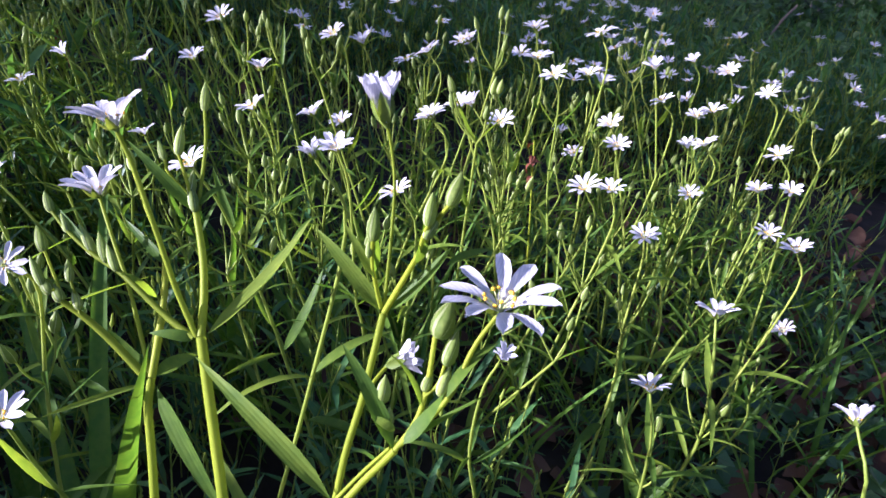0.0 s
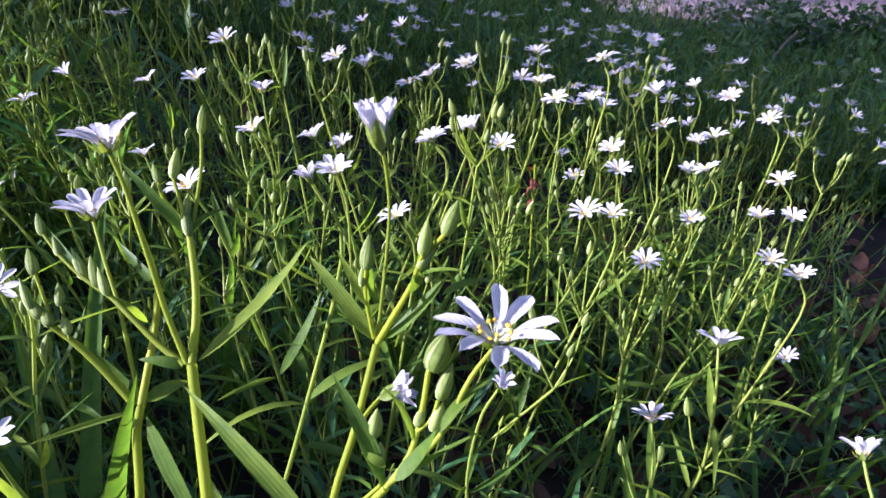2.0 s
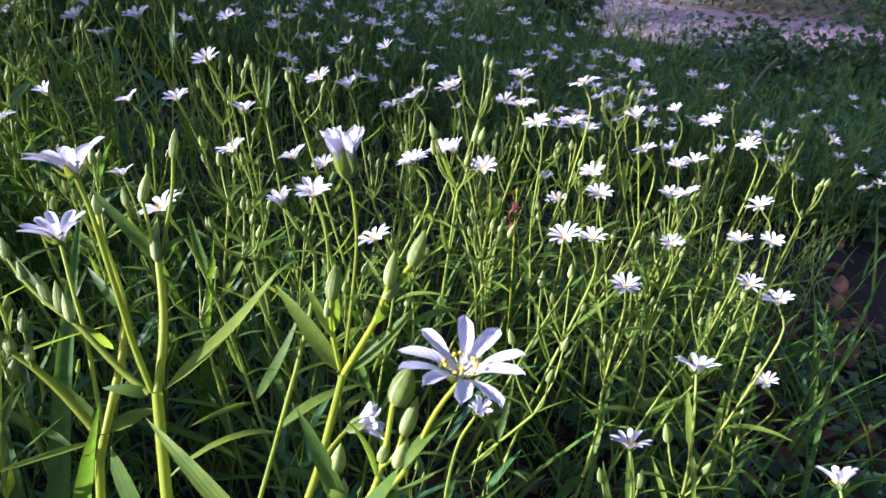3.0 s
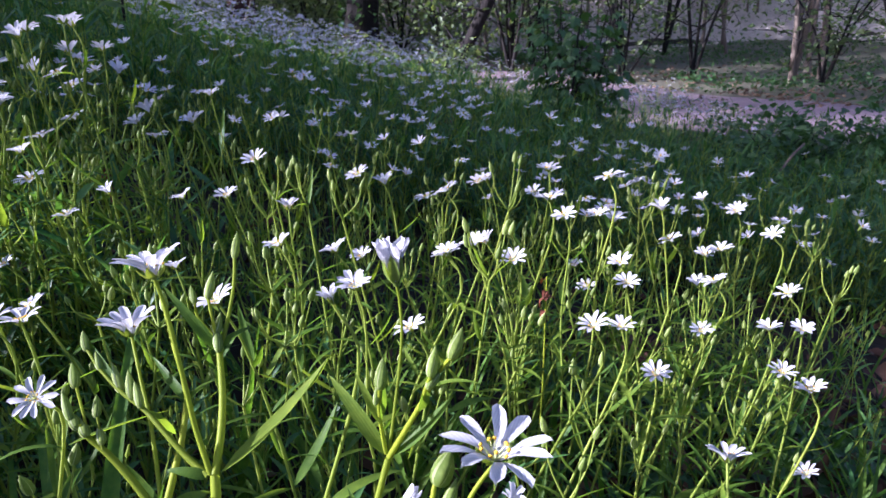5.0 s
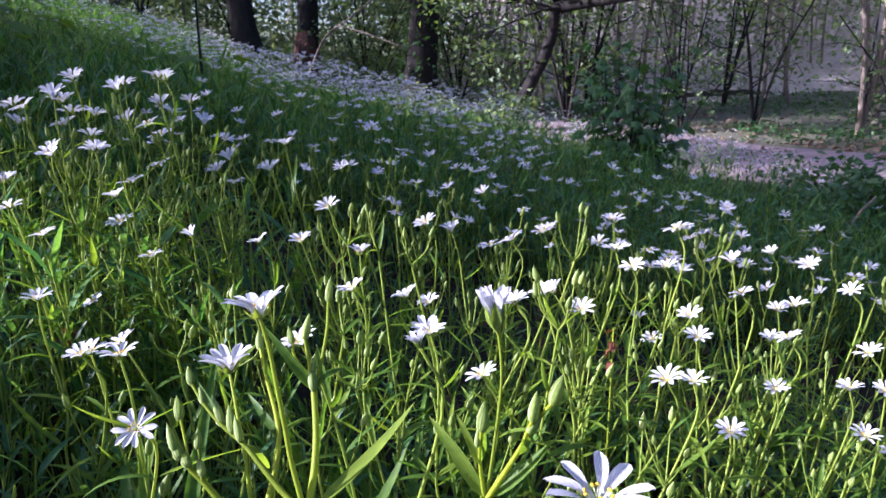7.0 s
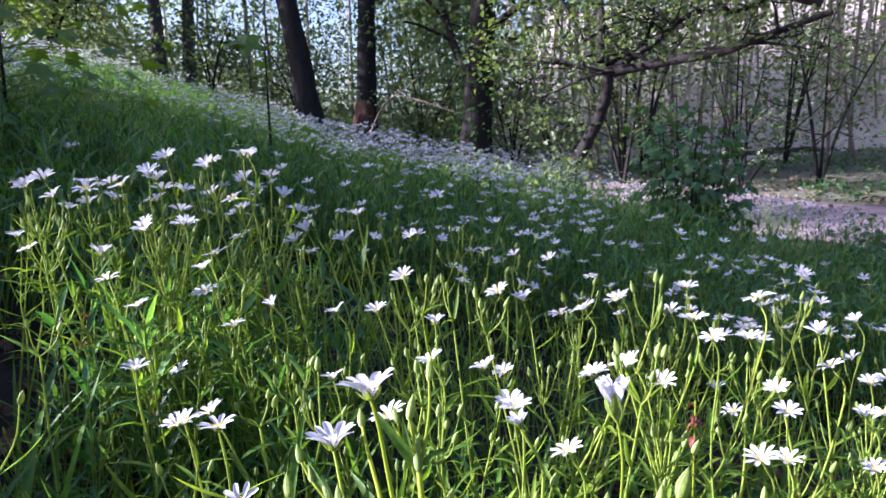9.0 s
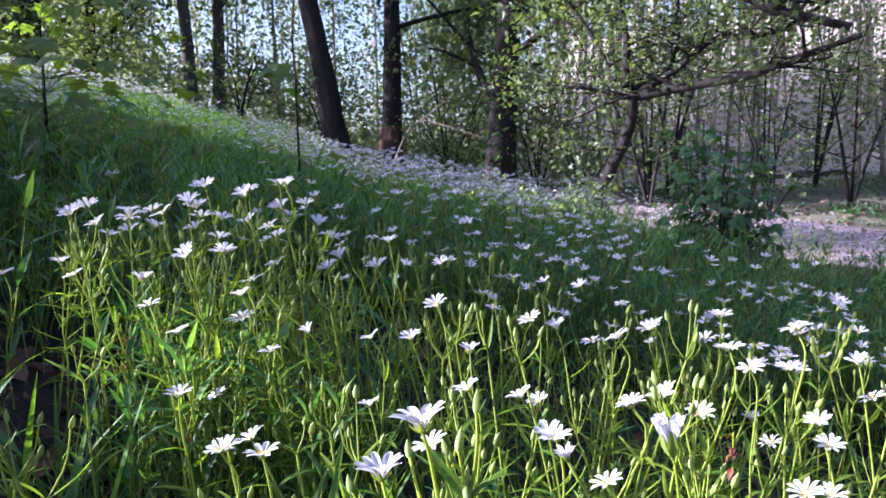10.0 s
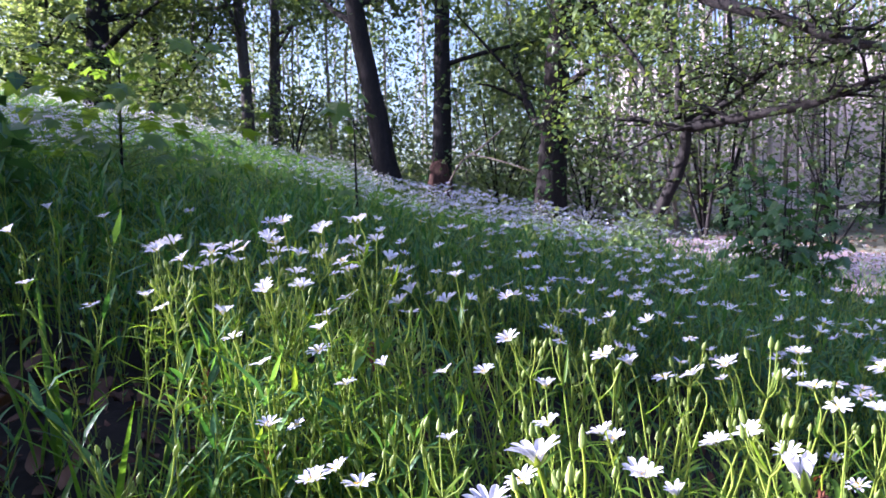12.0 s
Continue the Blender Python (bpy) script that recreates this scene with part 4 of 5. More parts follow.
stitchwort(-0.134, 0.241, 0.275, 0.02, cup=0.43, buds=1)
stitchwort(-0.178, 0.278, 0.257, 0.019, cup=0.59, buds=2)
stitchwort(-0.066, 0.253, 0.280, 0.02, cup=0.46, buds=1)
stitchwort(-0.022, 0.297, 0.271, 0.02, cup=0.78, buds=4)
stitchwort(-0.039, 0.427, 0.241, 0.02, cup=0.60, buds=2)
stitchwort(-0.207, 0.632, 0.324, 0.021, cup=0.55, buds=3)
stitchwort(-0.051, 0.493, 0.281, 0.02, cup=0.44, buds=4)
stitchwort(0.102, 0.606, 0.266, 0.021, cup=0.57, buds=3)
stitchwort(0.037, 0.531, 0.270, 0.021, cup=0.45, buds=4)
stitchwort(-0.207, 0.441, 0.276, 0.02, cup=0.92, buds=1)
stitchwort(-0.083, 0.421, 0.274, 0.022, cup=0.84, buds=2)
stitchwort(0.043, 0.557, 0.267, 0.019, cup=0.53, buds=2)
stitchwort(0.126, 0.523, 0.189, 0.019, cup=0.39, buds=1)
stitchwort(-0.287, 0.463, 0.331, 0.022, cup=0.35, buds=1)
stitchwort(0.109, 0.341, 0.235, 0.019, cup=0.62, buds=4)
stitchwort(0.158, 0.458, 0.270, 0.022, cup=0.88, buds=3)
stitchwort(0.197, 0.449, 0.245, 0.022, cup=0.41, buds=2)
stitchwort(0.190, 0.434, 0.228, 0.022, cup=0.39, buds=3)
stitchwort(0.221, 0.431, 0.261, 0.019, cup=0.58, buds=4)
stitchwort(0.122, 0.318, 0.221, 0.019, cup=0.55, buds=3)
stitchwort(0.204, 0.358, 0.203, 0.02, cup=0.52, buds=1)
stitchwort(0.202, 0.325, 0.211, 0.021, cup=0.54, buds=1)
stitchwort(0.203, 0.379, 0.220, 0.019, cup=0.53, buds=4)
stitchwort(0.225, 0.408, 0.231, 0.021, cup=0.46, buds=3)
stitchwort(0.173, 0.399, 0.208, 0.019, cup=0.52, buds=3)
stitchwort(0.227, 0.388, 0.216, 0.019, cup=0.60, buds=3)
stitchwort(0.100, 0.220, 0.209, 0.019, (0.1, 0.2, 1), cup=0.62, buds=3)
stitchwort(0.120, 0.226, 0.238, 0.020, (0.1, 0.15, 1), cup=0.6, buds=2)
stitchwort(0.144, 0.178, 0.234, 0.018, (0.15, 0.45, 1), cup=0.78, buds=1)
stitchwort(0.217, 0.339, 0.152, 0.019, cup=0.56, buds=1)
stitchwort(-0.135, 0.370, 0.251, 0.019, cup=0.56, buds=3)
stitchwort(0.017, 0.370, 0.264, 0.019, cup=0.51, buds=2)
stitchwort(0.032, 0.360, 0.272, 0.02, cup=0.57, buds=1)
stitchwort(-0.686, 0.665, 0.387, 0.021, cup=0.57, buds=3)
stitchwort(-0.638, 0.495, 0.374, 0.02, cup=0.89, buds=3)
stitchwort(-0.728, 0.621, 0.399, 0.019, cup=0.94, buds=3)
stitchwort(-0.552, 0.438, 0.330, 0.019, cup=0.47, buds=1)
stitchwort(0.258, 0.578, 0.240, 0.021, cup=0.57, buds=3)
stitchwort(0.252, 0.645, 0.234, 0.019, cup=0.85, buds=1)
stitchwort(0.095, 0.570, 0.274, 0.022, cup=0.53, buds=1)
stitchwort(0.122, 0.462, 0.290, 0.021, cup=0.35, buds=3)
stitchwort(0.110, 0.429, 0.272, 0.02, cup=0.49, buds=3)
stitchwort(0.084, 0.467, 0.273, 0.022, cup=0.43, buds=4)
stitchwort(0.055, 0.383, 0.256, 0.022, cup=0.55, buds=3)
stitchwort(-0.259, 0.506, 0.383, 0.024, cup=0.53, buds=2)


# ---- the three plants nearest the eye ----
def root_of(plant):
    return tuple(plant.location)


def near_plant(x, y, label):
    top = new('stitchwort_plant')
    top.location = (x, y, float(ground(x, y)) - 0.004)
    return tagged(top, label, 'wildflower', 'stitchwort plants')


def leaf_to(plant, base, tip, kind, up, wide=1.0):
    d = Vector(tip) - Vector(base)
    return leaf(plant, base, d, d.length, kind, up, wide)


h = near_plant(-0.0097, 0.0890, "stitchwort plant with open and half-open white flowers and green buds")
stem(h, [root_of(h), (-0.0056, 0.0968, 0.1959), (-0.0015, 0.1045, 0.2408), (0.0046, 0.1162, 0.2678), (0.0068, 0.1204, 0.2775), (0.0096, 0.1240, 0.2861), (0.0117, 0.1274, 0.2943), (0.0133, 0.1299, 0.3008)], 0.00072, 0.00066, 28, 8)
stem(h, [(0.0133, 0.1299, 0.3008), (0.0141, 0.1323, 0.3081), (0.0149, 0.1353, 0.3165), (0.0152, 0.1372, 0.3230), (0.0146, 0.1389, 0.3288), (0.0139, 0.1392, 0.3323)], 0.00034, 0.00027, 18, 8)
flower(h, (0.0139, 0.1390, 0.3320), (-0.16, 0.1, 1), 0.016, 1.47, 5)
stem(h, [(0.0135, 0.1299, 0.3012), (0.0158, 0.1297, 0.3058), (0.0181, 0.1294, 0.3104), (0.0202, 0.1290, 0.3149), (0.0227, 0.1290, 0.3199), (0.0245, 0.1279, 0.3230)], 0.00058, 0.00034, 16, 8)
bud(h, (0.0244, 0.1277, 0.3227), (0.0264, 0.1315, 0.3271), 0, 0.95)
bud(h, (0.0211, 0.1271, 0.3194), (0.0218, 0.1308, 0.3238), 1, 0.88)
bud(h, (0.0206, 0.1266, 0.3174), (0.0227, 0.1293, 0.3199), 2, 1.00)
stem(h, [(0.0197, 0.1282, 0.3142), (0.0202, 0.1276, 0.3168), (0.0211, 0.1271, 0.3196)], 0.0004, 0.00034, 6, 8)
stem(h, [(0.0129, 0.1303, 0.3018), (0.0121, 0.1301, 0.3072), (0.0118, 0.1296, 0.3119), (0.0121, 0.1287, 0.3160)], 0.00042, 0.00034, 10, 8)
bud(h, (0.0121, 0.1286, 0.3158), (0.0123, 0.1325, 0.3203), 3, 0.89)
bud(h, (0.0114, 0.1282, 0.3130), (0.0115, 0.1312, 0.3159), 1, 0.71)
leaf_to(h, (0.0126, 0.1300, 0.3017), (0.0022, 0.1346, 0.3163), 0, (0.3, -0.8, 0.6), 1.21)
leaf_to(h, (0.0121, 0.1292, 0.3086), (0.0073, 0.1320, 0.3178), 2, (0.4, -0.8, 0.5), 1.35)
leaf_to(h, (0.0122, 0.1292, 0.3097), (0.0136, 0.1314, 0.3169), 0, (1, -0.5, 0.2), 1.89)
leaf_to(h, (0.0141, 0.1300, 0.3017), (0.0278, 0.1321, 0.3121), 3, (-0.2, -0.5, 1), 1.20)
leaf_to(h, (0.0242, 0.1315, 0.3099), (0.0325, 0.1351, 0.3145), 1, (-0.4, -0.5, 0.8), 0.96)
leaf_to(h, (0.0192, 0.1274, 0.3126), (0.0224, 0.1281, 0.3193), 1, (0.6, -0.7, 0.2), 1.84)
leaf_to(h, (0.0211, 0.1268, 0.3179), (0.0250, 0.1297, 0.3232), 4, (0.7, -0.7, 0.2), 1.75)
stem(h, [root_of(h), (-0.0246, 0.0966, 0.2201), (-0.0118, 0.1005, 0.2571), (0.0075, 0.1065, 0.2793), (0.0118, 0.1079, 0.2843), (0.0142, 0.1081, 0.2872), (0.0166, 0.1084, 0.2902)], 0.00066, 0.0006, 26, 8)
stem(h, [(0.0047, 0.1091, 0.2756), (0.0110, 0.1099, 0.2835), (0.0157, 0.1097, 0.2894)], 0.00036, 0.00032, 12, 8)
stem(h, [(0.0166, 0.1084, 0.2902), (0.0197, 0.1103, 0.2942), (0.0211, 0.1121, 0.2980), (0.0219, 0.1141, 0.3020), (0.0225, 0.1160, 0.3059), (0.0230, 0.1164, 0.3072)], 0.00046, 0.0004, 14, 8)
bud(h, (0.0229, 0.1158, 0.3060), (0.0250, 0.1197, 0.3107), 0, 1.37)
stem(h, [(0.0169, 0.1086, 0.2906), (0.0219, 0.1103, 0.2949), (0.0255, 0.1121, 0.2992), (0.0274, 0.1138, 0.3034), (0.0292, 0.1150, 0.3067), (0.0319, 0.1163, 0.3102)], 0.0005, 0.00034, 14, 8)
flower(h, (0.0321, 0.1163, 0.3106), (0.04, -0.14, 1), 0.0178, 0.42, 9, -1.57)
stem(h, [(0.0211, 0.1118, 0.2981), (0.0231, 0.1124, 0.3000), (0.0240, 0.1134, 0.3027)], 0.0003, 0.00028, 6, 8)
bud(h, (0.0242, 0.1134, 0.3027), (0.0261, 0.1171, 0.3069), 1, 0.92)
bud(h, (0.0234, 0.1108, 0.2989), (0.0248, 0.1139, 0.3022), 2, 1.04)
bud(h, (0.0210, 0.1119, 0.2989), (0.0222, 0.1145, 0.3011), 3, 1.08)
stem(h, [(0.0164, 0.1091, 0.2904), (0.0148, 0.1117, 0.2931), (0.0142, 0.1139, 0.2950)], 0.00032, 0.0003, 6, 8)
bud(h, (0.0143, 0.1138, 0.2948), (0.0147, 0.1169, 0.2980), 1, 1.30)
bud(h, (0.0157, 0.1114, 0.2926), (0.0154, 0.1137, 0.2943), 2, 1.24)
leaf_to(h, (0.0164, 0.1085, 0.2903), (0.0089, 0.1191, 0.3046), 0, (0.5, -0.7, 0.4), 1.12)
leaf_to(h, (0.0172, 0.1087, 0.2908), (0.0311, 0.1111, 0.3006), 2, (0, -0.4, 1), 0.64)
leaf_to(h, (0.0244, 0.1100, 0.2995), (0.0304, 0.1167, 0.3089), 1, (-0.7, -0.6, 0.2), 0.98)
leaf_to(h, (0.0178, 0.1085, 0.2915), (0.0260, 0.1098, 0.3002), 3, (-0.5, -0.5, 0.7), 1.41)
leaf_to(h, (0.0205, 0.1109, 0.2970), (0.0175, 0.1191, 0.3048), 1, (0.8, -0.6, 0.2), 0.94)
leaf_to(h, (0.0165, 0.1102, 0.2926), (0.0135, 0.1099, 0.2961), 4, (0.2, -0.6, 0.8), 3.37)
leaf_to(h, (0.0043, 0.1156, 0.2708), (-0.0225, 0.1331, 0.2902), 2, (0.5, -0.6, 0.6), 0.85)
stem(h, [(0.0107, 0.1257, 0.2874), (0.0121, 0.1279, 0.2884), (0.0136, 0.1300, 0.2891)], 0.00042, 0.00036, 6, 8)
flower(h, (0.0136, 0.1300, 0.2892), (1.0, 0.1, 0.45), 0.0125, 1.38, 7)
p = near_plant(-0.0136, 0.1022, "tall stitchwort plant with a white flower, buds and narrow leaves")
stem(p, [root_of(p), (-0.0167, 0.1120, 0.1753), (-0.0199, 0.1218, 0.2182), (-0.0245, 0.1364, 0.2440), (-0.0272, 0.1448, 0.2587), (-0.0287, 0.1493, 0.2663), (-0.0306, 0.1553, 0.2766)], 0.0013, 0.00115, 26, 8)
stem(p, [(-0.0306, 0.1553, 0.2766), (-0.0309, 0.1619, 0.2839), (-0.0323, 0.1683, 0.2907), (-0.0349, 0.1753, 0.2987)], 0.001, 0.0008, 14, 8)
stem(p, [(-0.0316, 0.1553, 0.2766), (-0.0356, 0.1587, 0.2870), (-0.0376, 0.1607, 0.2948), (-0.0404, 0.1636, 0.3044), (-0.0433, 0.1666, 0.3141), (-0.0456, 0.1679, 0.3206)], 0.0007, 0.00048, 18, 8)
flower(p, (-0.0456, 0.1679, 0.3206), (-0.22, 0.12, 0.95), 0.0182, 0.74, 3)
leaf_to(p, (-0.0291, 0.1556, 0.2771), (-0.0058, 0.1810, 0.2885), 3, (-0.3, -0.5, 0.9), 0.74)
leaf_to(p, (-0.0318, 0.1551, 0.2761), (-0.0409, 0.1522, 0.2811), 1, (-0.2, -0.6, 0.8), 1.61)
leaf_to(p, (-0.0347, 0.1751, 0.2982), (-0.0489, 0.1778, 0.3157), 2, (0.5, -0.8, 0.4), 1.15)
leaf_to(p, (-0.0341, 0.1757, 0.2994), (-0.0297, 0.1815, 0.3060), 1, (-0.6, -0.7, 0.4), 1.71)
stem(p, [(-0.0349, 0.1753, 0.2987), (-0.0370, 0.1782, 0.3050), (-0.0388, 0.1807, 0.3108)], 0.00045, 0.0004, 8, 8)
bud(p, (-0.0388, 0.1805, 0.3103), (-0.0389, 0.1858, 0.3162), 0, 0.73)
stem(p, [(-0.0358, 0.1767, 0.3013), (-0.0408, 0.1783, 0.3063), (-0.0416, 0.1791, 0.3099)], 0.0004, 0.00035, 7, 8)
bud(p, (-0.0416, 0.1790, 0.3097), (-0.0440, 0.1830, 0.3132), 1, 0.76)
stem(p, [(-0.0346, 0.1748, 0.2978), (-0.0345, 0.1821, 0.3049), (-0.0349, 0.1888, 0.3111), (-0.0364, 0.1953, 0.3167)], 0.0005, 0.0004, 12, 8)
bud(p, (-0.0364, 0.1952, 0.3165), (-0.0370, 0.2008, 0.3227), 2, 0.64)
bud(p, (-0.0345, 0.1741, 0.2987), (-0.0370, 0.1793, 0.3042), 3, 0.74)
bud(p, (-0.0363, 0.1766, 0.3010), (-0.0362, 0.1816, 0.3065), 0, 0.70)
stem(p, [(-0.0321, 0.1552, 0.2764), (-0.0382, 0.1580, 0.2793), (-0.0465, 0.1623, 0.2852), (-0.0507, 0.1648, 0.2876), (-0.0574, 0.1676, 0.2906), (-0.0639, 0.1710, 0.2947), (-0.0686, 0.1743, 0.2986)], 0.00085, 0.0004, 18, 8)
bud(p, (-0.0575, 0.1679, 0.2901), (-0.0621, 0.1731, 0.2957), 0, 0.66)
bud(p, (-0.0538, 0.1658, 0.2893), (-0.0567, 0.1709, 0.2949), 1, 0.71)
bud(p, (-0.0510, 0.1640, 0.2883), (-0.0543, 0.1687, 0.2931), 2, 0.69)
bud(p, (-0.0637, 0.1709, 0.2944), (-0.0669, 0.1751, 0.2982), 3, 0.76)
bud(p, (-0.0683, 0.1740, 0.2981), (-0.0713, 0.1781, 0.3018), 0, 0.81)
leaf_to(p, (-0.0564, 0.1673, 0.2899), (-0.0709, 0.1766, 0.3027), 2, (0.4, -0.8, 0.4), 0.73)
leaf_to(p, (-0.0499, 0.1638, 0.2878), (-0.0399, 0.1635, 0.2811), 4, (0, -0.6, 0.8), 1.95)
q = near_plant(-0.0411, 0.1135, "stitchwort plant with a white flower and many slender buds")
stem(q, [root_of(q), (-0.0424, 0.1226, 0.1620), (-0.0436, 0.1317, 0.2063), (-0.0455, 0.1454, 0.2330), (-0.0465, 0.1520, 0.2459), (-0.0473, 0.1564, 0.2546), (-0.0464, 0.1595, 0.2611)], 0.0011, 0.001, 24, 8)
stem(q, [(-0.0464, 0.1595, 0.2611), (-0.0458, 0.1656, 0.2682), (-0.0454, 0.1719, 0.2756), (-0.0460, 0.1780, 0.2825)], 0.001, 0.0008, 14, 8)
stem(q, [(-0.0470, 0.1601, 0.2621), (-0.0505, 0.1668, 0.2706), (-0.0543, 0.1736, 0.2794), (-0.0584, 0.1794, 0.2863), (-0.0620, 0.1848, 0.2925), (-0.0644, 0.1885, 0.2955)], 0.0006, 0.00042, 16, 8)
flower(q, (-0.0644, 0.1885, 0.2955), (-0.1, 0.14, 0.97), 0.0182, 0.74, 4)
stem(q, [(-0.0478, 0.1595, 0.2611), (-0.0552, 0.1623, 0.2694), (-0.0612, 0.1639, 0.2754), (-0.0656, 0.1644, 0.2794), (-0.0674, 0.1646, 0.2828)], 0.0011, 0.0006, 14, 8)
bud(q, (-0.0676, 0.1641, 0.2818), (-0.0715, 0.1677, 0.2845), 0, 1.08)
stem(q, [(-0.0653, 0.1640, 0.2797), (-0.0672, 0.1666, 0.2843), (-0.0700, 0.1698, 0.2904)], 0.0004, 0.00035, 8, 8)
bud(q, (-0.0700, 0.1696, 0.2899), (-0.0731, 0.1743, 0.2946), 1, 0.90)
stem(q, [(-0.0618, 0.1635, 0.2766), (-0.0632, 0.1658, 0.2808), (-0.0643, 0.1674, 0.2839)], 0.0004, 0.00035, 6, 8)
bud(q, (-0.0643, 0.1670, 0.2832), (-0.0661, 0.1713, 0.2872), 2, 0.87)
bud(q, (-0.0695, 0.1649, 0.2834), (-0.0740, 0.1699, 0.2887), 3, 0.62)
bud(q, (-0.0650, 0.1632, 0.2803), (-0.0688, 0.1669, 0.2832), 0, 1.04)
bud(q, (-0.0615, 0.1632, 0.2781), (-0.0642, 0.1670, 0.2813), 1, 0.97)
leaf_to(q, (-0.0451, 0.1598, 0.2616), (-0.0377, 0.1688, 0.2657), 1, (-0.3, -0.7, 0.7), 2.27)
leaf_to(q, (-0.0478, 0.1587, 0.2597), (-0.0679, 0.1477, 0.2600), 2, (0, -0.5, 1), 0.58)
leaf_to(q, (-0.0450, 0.1582, 0.2588), (-0.0280, 0.1387, 0.2355), 2, (-0.5, -0.6, 0.7), 1.19)
leaf_to(q, (-0.0473, 0.1598, 0.2616), (-0.0585, 0.1680, 0.2682), 3, (0.4, -0.7, 0.5), 1.44)
stem(q, [(-0.0458, 0.1777, 0.2820), (-0.0488, 0.1828, 0.2873), (-0.0539, 0.1895, 0.2953), (-0.0573, 0.1948, 0.3009)], 0.0007, 0.0005, 10, 8)
bud(q, (-0.0573, 0.1947, 0.3006), (-0.0595, 0.1994, 0.3050), 0, 0.80)
leaf_to(q, (-0.0458, 0.1777, 0.2820), (-0.0600, 0.1892, 0.2905), 2, (0.4, -0.7, 0.5), 1.11)
leaf_to(q, (-0.0461, 0.1773, 0.2813), (-0.0428, 0.1869, 0.2886), 1, (-0.6, -0.7, 0.4), 1.29)


# ---- tall shoots that carry only buds ----
def bud_shoot(x, y, z, seed):
    """A jointed stem with paired leaves, branching at the top into a few stalked buds."""
    rng = random.Random(seed)
    h = z - float(ground(x, y))
    rx, ry = x + rng.uniform(-0.3, 0.25) * h, y + rng.uniform(-0.05, 0.35) * h
    root = (rx, ry, float(ground(rx, ry)) - 0.004)
    top = new("stitchwort_shoot")
    top.location = root
    tagged(top, "slim green stitchwort shoot topped with closed buds", "wildflower", "budding shoots")
    joint = Vector((x, y, z - rng.uniform(0.02, 0.045)))
    mid = Vector(root).lerp(joint, 0.5) + Vector((rng.uniform(-0.005, 0.005), rng.uniform(-0.005, 0.005), 0))
    line = stem(top, [root, tuple(mid), tuple(joint)], 0.00095, 0.00065, 12, 6, STEM_FAR)
    a = rng.uniform(0, 6.28)
    for i in range(5):
        p = line[3 + 2 * i] if i < 4 else np.array(joint)
        for side in (0, math.pi):
            b = a + i * 1.5 + side
            leaf(top, p, (math.cos(b), math.sin(b), rng.uniform(0.4, 1.4)), rng.uniform(0.026, 0.042) * (1.1 - 0.1 * i), rng.randrange(5), (0, 0, 1), rng.uniform(0.6, 0.9))
    for i in range(rng.randint(2, 5)):
        b = a + 0.7 + i * 2.2
        e = joint + Vector((math.cos(b) * 0.012, math.sin(b) * 0.012, rng.uniform(0.010, 0.034)))
        stem(top, [tuple(joint), tuple(joint.lerp(e, 0.5) + Vector((math.cos(b), math.sin(b), 0)) * 0.003), tuple(e)], 0.0005, 0.00035, 6, 5, STEM_FAR)
        bud(top, e, e + Vector((math.cos(b) * 0.3, math.sin(b) * 0.3, 1)).normalized() * rng.uniform(0.006, 0.009), rng.randrange(4), rng.uniform(0.85, 1.05))


place = random.Random(77)
made = 0
while made < 85:
    y = 0.22 + 0.55 * place.random() ** 0.8
    x = place.uniform(-0.75, 0.62) * (y + 0.1) - 0.1 * y
    z = float(ground(x, y)) + place.uniform(0.18, 0.27)
    d = math.hypot(x - 0.02, y - 0.03)
    if (x > 0.09 and y < 0.44) or (x < -0.40 and y < 0.65):
        continue
    if z < 0.355 - max(0.0, 0.5 - d) * 0.40:
        bud_shoot(x, y, z, 900 + made)
        made += 1

# the tall clump on the bank, crowded with flowers and buds
for i in range(14):
    x, y = place.uniform(-0.45, -0.20), place.uniform(0.44, 0.60)
    bud_shoot(x, y, place.uniform(0.28, 0.365), 1100 + i)


